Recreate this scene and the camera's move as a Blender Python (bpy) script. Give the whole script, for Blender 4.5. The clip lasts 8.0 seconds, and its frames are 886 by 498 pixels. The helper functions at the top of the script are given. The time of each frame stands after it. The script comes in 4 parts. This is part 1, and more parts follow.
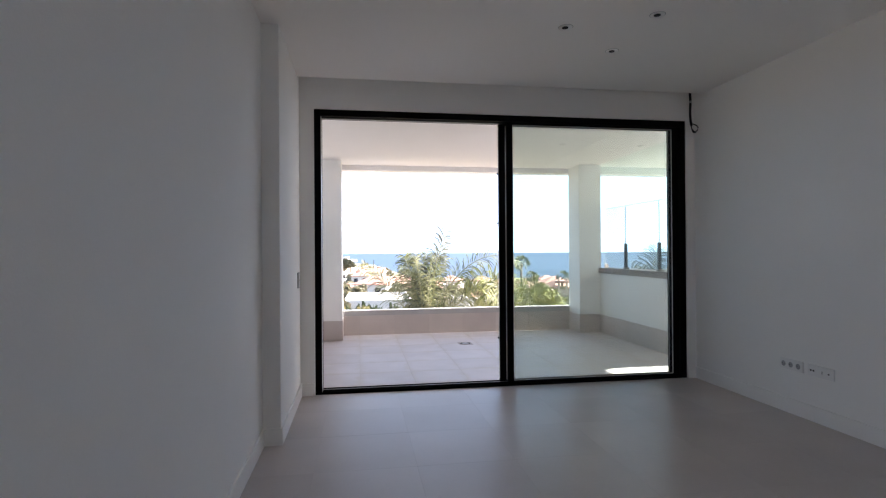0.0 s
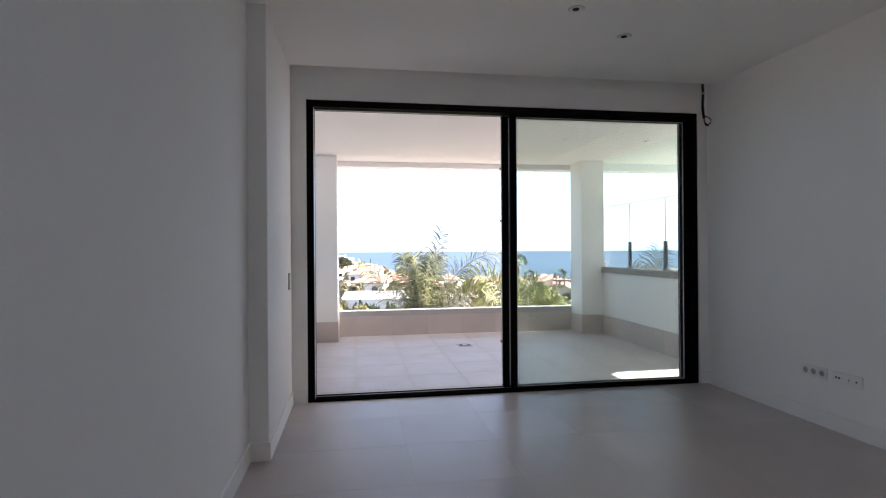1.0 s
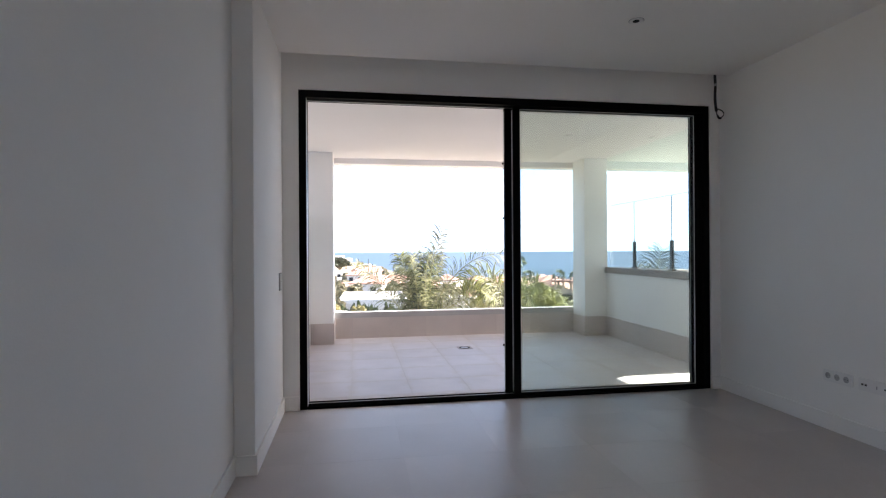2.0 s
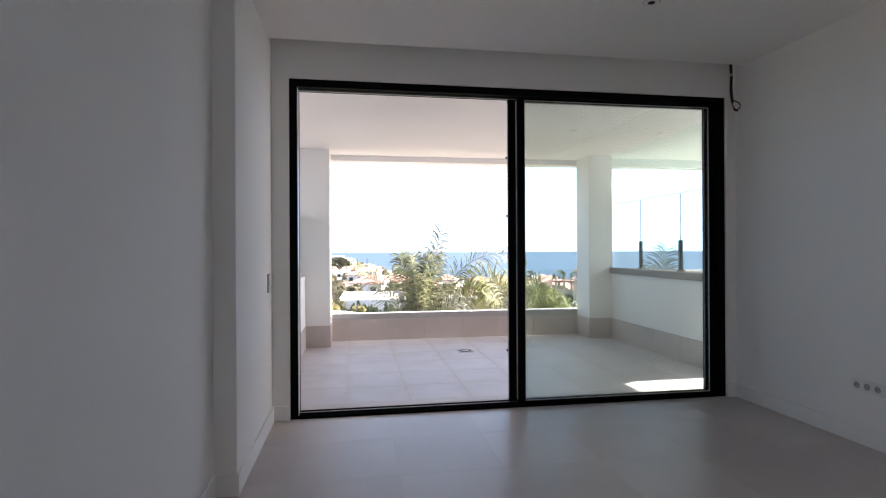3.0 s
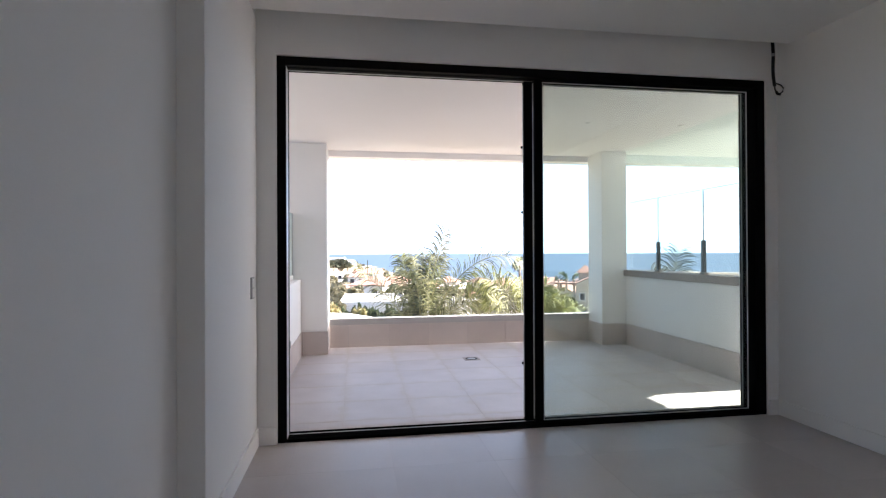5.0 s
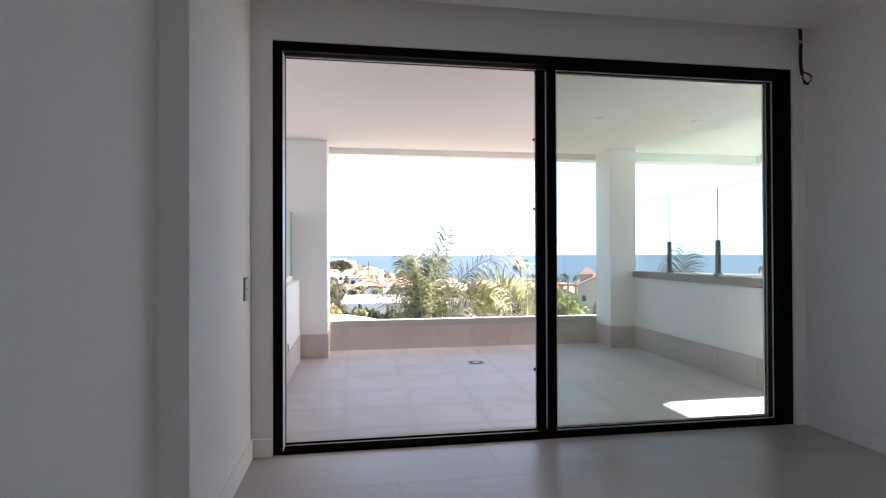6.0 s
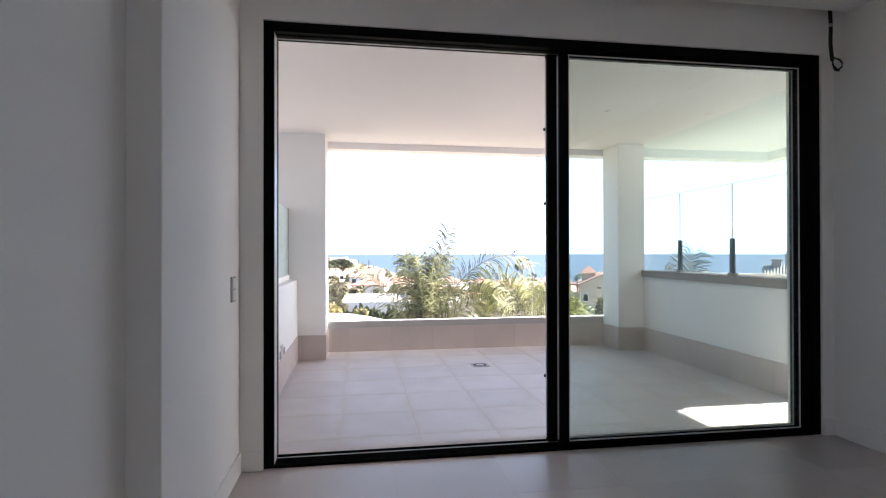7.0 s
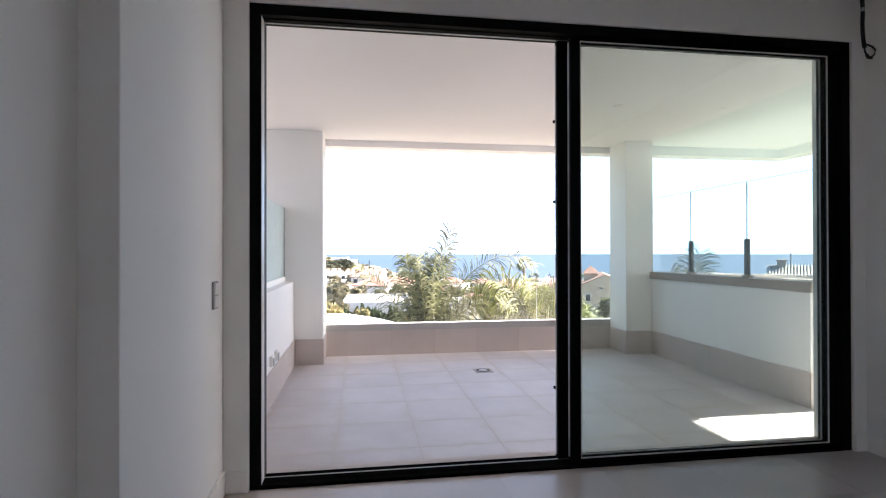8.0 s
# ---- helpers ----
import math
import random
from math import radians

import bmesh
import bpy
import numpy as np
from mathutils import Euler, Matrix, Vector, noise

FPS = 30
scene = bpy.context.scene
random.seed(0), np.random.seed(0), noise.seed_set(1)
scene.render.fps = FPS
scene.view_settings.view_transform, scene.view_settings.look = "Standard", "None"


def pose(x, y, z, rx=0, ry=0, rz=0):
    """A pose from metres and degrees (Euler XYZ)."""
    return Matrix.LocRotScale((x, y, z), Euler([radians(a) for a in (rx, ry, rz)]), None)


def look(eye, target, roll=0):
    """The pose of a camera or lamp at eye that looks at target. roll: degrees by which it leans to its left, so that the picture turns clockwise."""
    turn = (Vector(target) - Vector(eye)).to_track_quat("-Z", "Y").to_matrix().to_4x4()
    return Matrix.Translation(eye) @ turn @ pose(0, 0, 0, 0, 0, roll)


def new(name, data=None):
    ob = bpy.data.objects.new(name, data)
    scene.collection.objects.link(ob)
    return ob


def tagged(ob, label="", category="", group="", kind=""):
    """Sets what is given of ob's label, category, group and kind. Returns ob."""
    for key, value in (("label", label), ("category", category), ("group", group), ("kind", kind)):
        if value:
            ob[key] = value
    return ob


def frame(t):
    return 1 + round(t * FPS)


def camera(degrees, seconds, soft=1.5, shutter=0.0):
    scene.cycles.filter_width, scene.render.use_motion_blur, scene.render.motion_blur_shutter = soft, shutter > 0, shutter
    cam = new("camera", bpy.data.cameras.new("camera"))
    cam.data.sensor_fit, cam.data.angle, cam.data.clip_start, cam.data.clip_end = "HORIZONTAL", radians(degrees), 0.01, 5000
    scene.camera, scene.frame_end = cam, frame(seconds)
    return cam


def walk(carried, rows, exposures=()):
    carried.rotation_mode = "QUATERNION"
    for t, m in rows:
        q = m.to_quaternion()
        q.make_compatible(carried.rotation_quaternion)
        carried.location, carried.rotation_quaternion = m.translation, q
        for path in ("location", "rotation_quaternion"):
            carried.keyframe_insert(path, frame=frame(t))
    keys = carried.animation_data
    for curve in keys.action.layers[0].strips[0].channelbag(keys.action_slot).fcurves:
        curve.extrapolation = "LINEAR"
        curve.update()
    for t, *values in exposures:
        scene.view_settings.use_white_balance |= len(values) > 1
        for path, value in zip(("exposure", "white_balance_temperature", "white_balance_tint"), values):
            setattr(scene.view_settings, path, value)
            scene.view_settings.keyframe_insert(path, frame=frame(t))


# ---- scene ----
cam = camera(79.1, 8.0, soft=1.2)
PATH = [
    (0, (0.394, -4.939, 1.286), (0.703, -2.963, 1.293), -0.4),
    (0.5, (0.4, -4.8, 1.286), (0.715, -2.825, 1.291), -0.4),
    (1, (0.412, -4.67, 1.292), (0.731, -2.696, 1.293), -0.4),
    (1.5, (0.421, -4.555, 1.284), (0.745, -2.582, 1.287), -0.4),
    (3, (0.484, -4.171, 1.273), (0.808, -2.198, 1.276), -0.3),
    (3.5, (0.498, -4.055, 1.282), (0.824, -2.082, 1.282), -0.4),
    (4, (0.512, -3.95, 1.269), (0.836, -1.976, 1.275), -0.3),
    (4.5, (0.517, -3.82, 1.267), (0.838, -1.846, 1.275), -0.3),
    (6, (0.513, -3.444, 1.246), (0.83, -1.47, 1.261), -0.2),
    (6.5, (0.521, -3.331, 1.239), (0.836, -1.356, 1.255), -0.2),
    (7, (0.534, -3.196, 1.239), (0.847, -1.221, 1.25), -0.1),
    (7.5, (0.555, -3.06, 1.244), (0.866, -1.084, 1.256), -0.1),
    (8, (0.573, -2.949, 1.251), (0.88, -0.973, 1.262), -0.1),
]
walk(cam, [(t, look(eye, target, roll)) for t, eye, target, roll in PATH], exposures=[(0.0, 3.68, 6720, 15)])


# ---- light and exposure ----
scene.cycles.max_bounces, scene.cycles.diffuse_bounces, scene.cycles.transmission_bounces = 24, 12, 16
SUN_DIR = Vector((1.0, 0.08, math.tan(radians(35.9)))).normalized()
sun_data = bpy.data.lights.new("sun", "SUN")
sun_data.energy, sun_data.angle, sun_data.color = 3.8, radians(0.55), (1.0, 0.965, 0.92)
sun = new("sun", sun_data)
sun.matrix_world = look((40, 10, 40), Vector((40, 10, 40)) - SUN_DIR)

world = bpy.data.worlds.new("sky")
scene.world = world
world.use_nodes = True
wn, wl = world.node_tree.nodes, world.node_tree.links
wn.clear()
w_out, w_bg, w_sky = wn.new("ShaderNodeOutputWorld"), wn.new("ShaderNodeBackground"), wn.new("ShaderNodeTexSky")
w_tc, w_add = wn.new("ShaderNodeTexCoord"), wn.new("ShaderNodeVectorMath")
w_add.operation = "ADD"
w_add.inputs[1].default_value = (0, 0, 0.26)
w_sky.sky_type, w_sky.sun_disc = "NISHITA", False
w_sky.sun_elevation, w_sky.sun_rotation = radians(35.9), radians(85)
w_sky.air_density, w_sky.dust_density, w_sky.ozone_density = 1.2, 0.9, 0.9
w_bg.inputs["Strength"].default_value = 0.062
wl.new(w_tc.outputs["Generated"], w_add.inputs[0])
wl.new(w_add.outputs[0], w_sky.inputs["Vector"])
wl.new(w_sky.outputs[0], w_bg.inputs["Color"])
wl.new(w_bg.outputs[0], w_out.inputs["Surface"])


# ---- materials ----
def material(name, color, rough=0.6, metal=0.0, vary=0.06, scale=3.0, fine=60.0, bump=0.05, per_object=0.0,
             per_island=0.0, spec=0.5, second=None, rough_vary=0.06, edge=None):
    """A surface with a coarse and a fine variation of colour and a fine relief."""
    m = bpy.data.materials.new(name)
    m.use_nodes = True
    n, l = m.node_tree.nodes, m.node_tree.links
    b = n["Principled BSDF"]
    b.inputs["Metallic"].default_value = metal
    b.inputs["Specular IOR Level"].default_value = spec
    tc = n.new("ShaderNodeTexCoord")
    big, small = n.new("ShaderNodeTexNoise"), n.new("ShaderNodeTexNoise")
    big.inputs["Scale"].default_value, big.inputs["Detail"].default_value = scale, 5
    small.inputs["Scale"].default_value, small.inputs["Detail"].default_value = fine, 4
    vec = tc.outputs["Object"]
    if per_object:
        info, add, mul = n.new("ShaderNodeObjectInfo"), n.new("ShaderNodeVectorMath"), n.new("ShaderNodeMath")
        mul.operation, mul.inputs[1].default_value = "MULTIPLY", 37.0
        l.new(info.outputs["Random"], mul.inputs[0])
        add.operation = "ADD"
        l.new(vec, add.inputs[0])
        l.new(mul.outputs[0], add.inputs[1])
        vec = add.outputs[0]
    l.new(vec, big.inputs["Vector"])
    l.new(vec, small.inputs["Vector"])
    mix = n.new("ShaderNodeMix")
    mix.data_type = "RGBA"
    c2 = second or tuple(c * (1 - 3 * vary) for c in color)
    mix.inputs["A"].default_value = (*color, 1)
    mix.inputs["B"].default_value = (*c2, 1)
    ramp = n.new("ShaderNodeMapRange")
    ramp.inputs["From Min"].default_value, ramp.inputs["From Max"].default_value = 0.32, 0.72
    l.new(big.outputs["Fac"], ramp.inputs["Value"])
    l.new(ramp.outputs[0], mix.inputs["Factor"])
    tint = mix.outputs["Result"]
    if edge:            # damp stains that creep in from the joints of a tile
        sep, blot = n.new("ShaderNodeSeparateXYZ"), n.new("ShaderNodeTexNoise")
        l.new(tc.outputs["Generated"], sep.inputs[0])
        blot.inputs["Scale"].default_value, blot.inputs["Detail"].default_value = 7.0, 4
        l.new(vec, blot.inputs["Vector"])
        rims = []
        for axis in ("X", "Y"):
            off, mag = n.new("ShaderNodeMath"), n.new("ShaderNodeMath")
            off.operation, off.inputs[1].default_value, mag.operation = "SUBTRACT", 0.5, "ABSOLUTE"
            l.new(sep.outputs[axis], off.inputs[0])
            l.new(off.outputs[0], mag.inputs[0])
            rims.append(mag.outputs[0])
        far, wob, rng, stain = n.new("ShaderNodeMath"), n.new("ShaderNodeMath"), n.new("ShaderNodeMapRange"), n.new("ShaderNodeMix")
        far.operation, wob.operation, wob.inputs[1].default_value = "MAXIMUM", "MULTIPLY_ADD", 0.34
        l.new(rims[0], far.inputs[0])
        l.new(rims[1], far.inputs[1])
        l.new(blot.outputs["Fac"], wob.inputs[0])
        l.new(far.outputs[0], wob.inputs[2])
        rng.interpolation_type = "SMOOTHSTEP"
        rng.inputs["From Min"].default_value, rng.inputs["From Max"].default_value = 0.54, 0.74
        l.new(wob.outputs[0], rng.inputs["Value"])
        stain.data_type = "RGBA"
        l.new(rng.outputs[0], stain.inputs["Factor"])
        l.new(tint, stain.inputs["A"])
        stain.inputs["B"].default_value = (*edge, 1)
        tint = stain.outputs["Result"]
    hsv = n.new("ShaderNodeHueSaturation")
    l.new(tint, hsv.inputs["Color"])
    val = n.new("ShaderNodeMapRange")
    val.inputs["To Min"].default_value, val.inputs["To Max"].default_value = 1 - vary, 1 + vary
    l.new(small.outputs["Fac"], val.inputs["Value"])
    last = val.outputs[0]
    for amount, node, socket in ((per_object, "ShaderNodeObjectInfo", "Random"), (per_island, "ShaderNodeNewGeometry", "Random Per Island")):
        if amount:
            src, rng, mul = n.new(node), n.new("ShaderNodeMapRange"), n.new("ShaderNodeMath")
            rng.inputs["To Min"].default_value, rng.inputs["To Max"].default_value = 1 - amount, 1 + amount
            mul.operation = "MULTIPLY"
            l.new(src.outputs[socket], rng.inputs["Value"])
            l.new(rng.outputs[0], mul.inputs[0])
            l.new(last, mul.inputs[1])
            last = mul.outputs[0]
    l.new(last, hsv.inputs["Value"])
    l.new(hsv.outputs[0], b.inputs["Base Color"])
    rr = n.new("ShaderNodeMapRange")
    rr.inputs["To Min"].default_value, rr.inputs["To Max"].default_value = max(0.02, rough - rough_vary), min(1, rough + rough_vary)
    l.new(big.outputs["Fac"], rr.inputs["Value"])
    l.new(rr.outputs[0], b.inputs["Roughness"])
    if bump:
        bp = n.new("ShaderNodeBump")
        bp.inputs["Strength"].default_value, bp.inputs["Distance"].default_value = bump, 0.01
        l.new(small.outputs["Fac"], bp.inputs["Height"])
        l.new(bp.outputs[0], b.inputs["Normal"])
    return m


def glass_material(name, color, rough=0.0):
    m = bpy.data.materials.new(name)
    m.use_nodes = True
    n, l = m.node_tree.nodes, m.node_tree.links
    n.remove(n["Principled BSDF"])
    g = n.new("ShaderNodeBsdfGlass")
    g.inputs["Color"].default_value = (*color, 1)
    g.inputs["Roughness"].default_value, g.inputs["IOR"].default_value = rough, 1.45
    l.new(g.outputs[0], n["Material Output"].inputs["Surface"])
    return m


def leaf_material(name, color, second, per_island=0.3):
    """Leaves let some light through."""
    m = material(name, color, rough=0.6, vary=0.1, scale=1.2, fine=8, bump=0, second=second, per_island=per_island, spec=0.3)
    n, l = m.node_tree.nodes, m.node_tree.links
    t, mix = n.new("ShaderNodeBsdfTranslucent"), n.new("ShaderNodeMixShader")
    hsv = next(x for x in n if x.type == "HUE_SAT")
    l.new(hsv.outputs[0], t.inputs["Color"])
    mix.inputs[0].default_value = 0.30
    l.new(n["Principled BSDF"].outputs[0], mix.inputs[1])
    l.new(t.outputs[0], mix.inputs[2])
    l.new(mix.outputs[0], n["Material Output"].inputs["Surface"])
    return m


M_PAINT = material("matt_wall_paint", (0.90, 0.89, 0.865), rough=0.85, vary=0.012, scale=0.8, fine=140, bump=0.06, spec=0.25)
M_CEIL = material("ceiling_paint", (0.90, 0.885, 0.855), rough=0.9, vary=0.01, scale=0.6, fine=120, bump=0.04, spec=0.2)
M_SKIRT = material("painted_baseboard", (0.885, 0.875, 0.85), rough=0.7, vary=0.01, scale=2, fine=90, bump=0.02, spec=0.25)
M_RENDER = material("white_exterior_render", (0.80, 0.795, 0.785), rough=0.9, vary=0.015, scale=0.9, fine=180, bump=0.12, spec=0.2)
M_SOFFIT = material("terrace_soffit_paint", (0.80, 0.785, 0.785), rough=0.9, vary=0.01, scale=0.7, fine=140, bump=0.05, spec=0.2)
# soffit paint darkened and cooled to offset strong bounced light
M_OUTER = material("light_toned_soffit", (0.68, 0.735, 0.725), rough=0.9, vary=0.01, scale=0.7, fine=140, bump=0.05, spec=0.2)
M_TILE = material("grey_porcelain", (0.575, 0.52, 0.50), rough=0.40, vary=0.03, scale=1.6, fine=45, bump=0.012, per_object=0.03, spec=0.5)
M_GROUT = material("grey_grout", (0.55, 0.50, 0.48), rough=0.8, vary=0.05, fine=200)
M_TTILE = material("beige_terrace_porcelain", (0.515, 0.472, 0.475), rough=0.5, vary=0.04, scale=2.6, fine=40, bump=0.03, per_object=0.04, edge=(0.455, 0.403, 0.37))
M_TGROUT = material("terrace_grout", (0.50, 0.45, 0.42), rough=0.9, vary=0.05, fine=200)
M_TSKIRT = material("taupe_skirting_tile", (0.52, 0.46, 0.435), rough=0.6, vary=0.03, scale=2.5, fine=60, bump=0.03, per_object=0.04)
# white render greyed: the shade on the parapet band is in this colour
M_BAND = material("shade_grey_render", (0.42, 0.407, 0.402), rough=0.85, vary=0.03, scale=2, fine=60, bump=0.05)
M_CAP = material("taupe_coping_stone", (0.33, 0.29, 0.265), rough=0.65, vary=0.05, scale=4, fine=80, bump=0.06)
M_BLACK = material("black_aluminium", (0.004, 0.004, 0.0045), rough=0.6, vary=0.04, scale=6, fine=300, bump=0.02, spec=0.05)
M_SILL = material("matt_black_sill", (0.006, 0.006, 0.006), rough=0.9, vary=0.05, scale=6, fine=200, bump=0.02, spec=0.0)
# pale non-metal door trim; also puts the track's glint into colour
M_TRACK = material("pale_trim_glint", (0.62, 0.62, 0.63), rough=0.4, metal=0.0, vary=0.05, fine=200, bump=0.01)
M_RUBBER = material("black_rubber", (0.01, 0.01, 0.01), rough=0.7, vary=0.03, fine=150)
M_PANE = glass_material("tinted_glazing", (0.885, 0.920, 0.903))
M_CLEAR = glass_material("clear_balustrade_glass", (0.955, 0.968, 0.968))
M_EDGE = material("green_glass_edge", (0.42, 0.48, 0.48), rough=0.25, vary=0.05, fine=100)
M_FROST = leaf_material("frosted_glass", (0.62, 0.68, 0.66), (0.60, 0.66, 0.64), 0.0)
next(n for n in M_FROST.node_tree.nodes if n.type == "MIX_SHADER").inputs[0].default_value = 0.45
M_POST = material("grey_painted_post", (0.075, 0.085, 0.09), rough=0.45, vary=0.05, fine=150)
M_STEEL = material("brushed_steel", (0.45, 0.45, 0.45), rough=0.35, metal=0.8, vary=0.05, fine=150)
M_WHITEPL = material("white_plastic", (0.83, 0.825, 0.81), rough=0.4, vary=0.01, fine=120, bump=0.01)
M_GREYPL = material("grey_plastic", (0.40, 0.40, 0.40), rough=0.45, vary=0.02, fine=120, bump=0.01)
# near-black that puts the shade of lamp cups and pin holes into colour
M_DARK = material("dark_recess", (0.02, 0.02, 0.02), rough=0.8, vary=0.03, fine=120)
M_CABLE = material("black_cable_sheath", (0.012, 0.012, 0.013), rough=0.5, vary=0.05, fine=120)
M_GROUND = material("dry_scrub_ground", (0.21, 0.175, 0.135), rough=0.95, vary=0.12, scale=0.05, fine=0.9, bump=0.3, second=(0.16, 0.135, 0.085), spec=0.1)
M_ROAD = material("pale_concrete_paving", (0.50, 0.48, 0.455), rough=0.9, vary=0.05, scale=0.3, fine=6, bump=0.1)
M_HWHITE = material("whitewashed_render", (0.71, 0.68, 0.645), rough=0.9, vary=0.03, scale=0.4, fine=20, bump=0.05, per_object=0.05)
M_HBEIGE = material("ochre_render", (0.52, 0.43, 0.35), rough=0.9, vary=0.04, scale=0.4, fine=20, bump=0.05)
M_HROOF = material("terracotta_roof", (0.37, 0.195, 0.15), rough=0.85, vary=0.08, scale=0.8, fine=14, bump=0.2, per_object=0.1)
M_FLAT = material("pale_flat_roof", (0.58, 0.53, 0.48), rough=0.9, vary=0.05, scale=0.3, fine=8, bump=0.1)
M_OLDTILE = material("weathered_grey_tile", (0.30, 0.265, 0.23), rough=0.9, vary=0.1, scale=1.5, fine=20, bump=0.2)
M_BOUNCE = material("dark_bounce_roof", (0.12, 0.115, 0.11), rough=0.95, vary=0.15, scale=2, fine=60, bump=0.4)
M_HGLASS = material("dark_window_glass", (0.03, 0.035, 0.045), rough=0.12, vary=0.03, fine=20, bump=0)
M_TRUNK = material("palm_bark", (0.17, 0.13, 0.095), rough=0.95, vary=0.12, scale=3, fine=25, bump=0.5)
M_BARK = material("tree_bark", (0.12, 0.09, 0.065), rough=0.95, vary=0.12, scale=3, fine=25, bump=0.5)
M_FROND = leaf_material("palm_leaf_green", (0.085, 0.098, 0.034), (0.27, 0.26, 0.15), 0.75)
M_FRONDY = leaf_material("palm_leaf_yellow_green", (0.11, 0.125, 0.025), (0.21, 0.20, 0.065), 0.6)
M_FRONDG = leaf_material("palm_leaf_grey", (0.06, 0.065, 0.05), (0.12, 0.12, 0.095), 0.4)
M_RACHIS = material("palm_leaf_stalk", (0.24, 0.22, 0.09), rough=0.6, vary=0.08, fine=30)
M_PINE = leaf_material("pine_needles", (0.055, 0.064, 0.038), (0.09, 0.09, 0.06))
M_OLIVE = leaf_material("olive_scrub_leaf", (0.14, 0.13, 0.075), (0.24, 0.205, 0.135))
M_HEDGE = leaf_material("hedge_leaf", (0.05, 0.07, 0.035), (0.085, 0.10, 0.05))
M_BLOSSOM = leaf_material("yellow_green_shrub_leaf", (0.20, 0.185, 0.075), (0.30, 0.25, 0.13))


def sea_material():
    m = bpy.data.materials.new("sea_water")
    m.use_nodes = True
    n, l = m.node_tree.nodes, m.node_tree.links
    b = n["Principled BSDF"]
    b.inputs["Roughness"].default_value, b.inputs["Specular IOR Level"].default_value = 0.45, 0.12
    tc, mp = n.new("ShaderNodeTexCoord"), n.new("ShaderNodeMapping")
    mp.inputs["Scale"].default_value = (0.0012, 0.008, 1)
    streak, mix, ramp = n.new("ShaderNodeTexNoise"), n.new("ShaderNodeMix"), n.new("ShaderNodeMapRange")
    streak.inputs["Scale"].default_value, streak.inputs["Detail"].default_value = 1.0, 6
    mix.data_type = "RGBA"
    mix.inputs["A"].default_value, mix.inputs["B"].default_value = (0.030, 0.048, 0.074, 1), (0.042, 0.062, 0.092, 1)
    ramp.inputs["From Min"].default_value, ramp.inputs["From Max"].default_value = 0.45, 0.75
    wave, bp = n.new("ShaderNodeTexNoise"), n.new("ShaderNodeBump")
    wave.inputs["Scale"].default_value, wave.inputs["Detail"].default_value = 0.25, 6
    bp.inputs["Strength"].default_value, bp.inputs["Distance"].default_value = 0.4, 1.0
    l.new(tc.outputs["Object"], mp.inputs[0])
    l.new(mp.outputs[0], streak.inputs["Vector"])
    l.new(tc.outputs["Object"], wave.inputs["Vector"])
    l.new(streak.outputs["Fac"], ramp.inputs["Value"])
    l.new(ramp.outputs[0], mix.inputs["Factor"])
    l.new(mix.outputs["Result"], b.inputs["Base Color"])
    l.new(wave.outputs["Fac"], bp.inputs["Height"])
    l.new(bp.outputs[0], b.inputs["Normal"])
    return m


M_SEA = sea_material()


# ---- mesh helpers ----
def mesh_of(name, bm, mat, smooth=False):
    me = bpy.data.meshes.new(name)
    bmesh.ops.recalc_face_normals(bm, faces=bm.faces)
    bm.to_mesh(me)
    bm.free()
    me.materials.append(mat)
    if smooth:
        for p in me.polygons:
            p.use_smooth = True
    return me


def part(name, bm, mat, parent=None, label="", smooth=False):
    """One mesh object, under a thing or under a part; bm in world places unless the parent stands elsewhere."""
    ob = new(name, mesh_of(name, bm, mat, smooth))
    ob.parent = parent
    return tagged(ob, label)


def thing(name, label, category, group="", kind="", at=(0, 0, 0), rz=0.0):
    ob = new(name)
    ob.empty_display_size = 0.1
    ob.matrix_basis = pose(*at, 0, 0, rz)
    return tagged(ob, label, category, group, kind)


def box(x0, x1, y0, y1, z0, z1, bevel=0.0, bm=None):
    """A box between planes; bevelled only when it is alone in its bmesh."""
    b = bm or bmesh.new()
    m = Matrix.Translation(((x0 + x1) / 2, (y0 + y1) / 2, (z0 + z1) / 2)) @ Matrix.Diagonal((x1 - x0, y1 - y0, z1 - z0, 1))
    made = bmesh.ops.create_cube(b, size=1, matrix=m)
    if bevel:
        edges = list({e for v in made["verts"] for e in v.link_edges})
        bmesh.ops.bevel(b, geom=edges, offset=bevel, segments=2, affect="EDGES", profile=0.5)
    return b


def boxes(rows, bevel=0.0):
    b = bmesh.new()
    for r in rows:
        box(*r, bevel=bevel, bm=b)
    return b


def tube(points, radius, sides=10, bm=None, taper=None, cap=True):
    """A round bar along points."""
    b = bm or bmesh.new()
    pts, rings = [Vector(p) for p in points], []
    for i, p in enumerate(pts):
        d = (pts[min(i + 1, len(pts) - 1)] - pts[max(i - 1, 0)]).normalized()
        u = d.orthogonal().normalized() if abs(d.z) < 0.99 else Vector((1, 0, 0))
        if abs(d.z) < 0.99:
            u = d.cross(Vector((0, 0, 1))).normalized()
        v = d.cross(u)
        r = taper[i] if taper else radius
        rings.append([b.verts.new(p + r * (math.cos(a) * u + math.sin(a) * v)) for a in [2 * math.pi * k / sides for k in range(sides)]])
    for a, c in zip(rings, rings[1:]):
        for k in range(sides):
            b.faces.new((a[k], a[(k + 1) % sides], c[(k + 1) % sides], c[k]))
    if cap:
        b.faces.new(rings[0][::-1])
        b.faces.new(rings[-1])
    return b


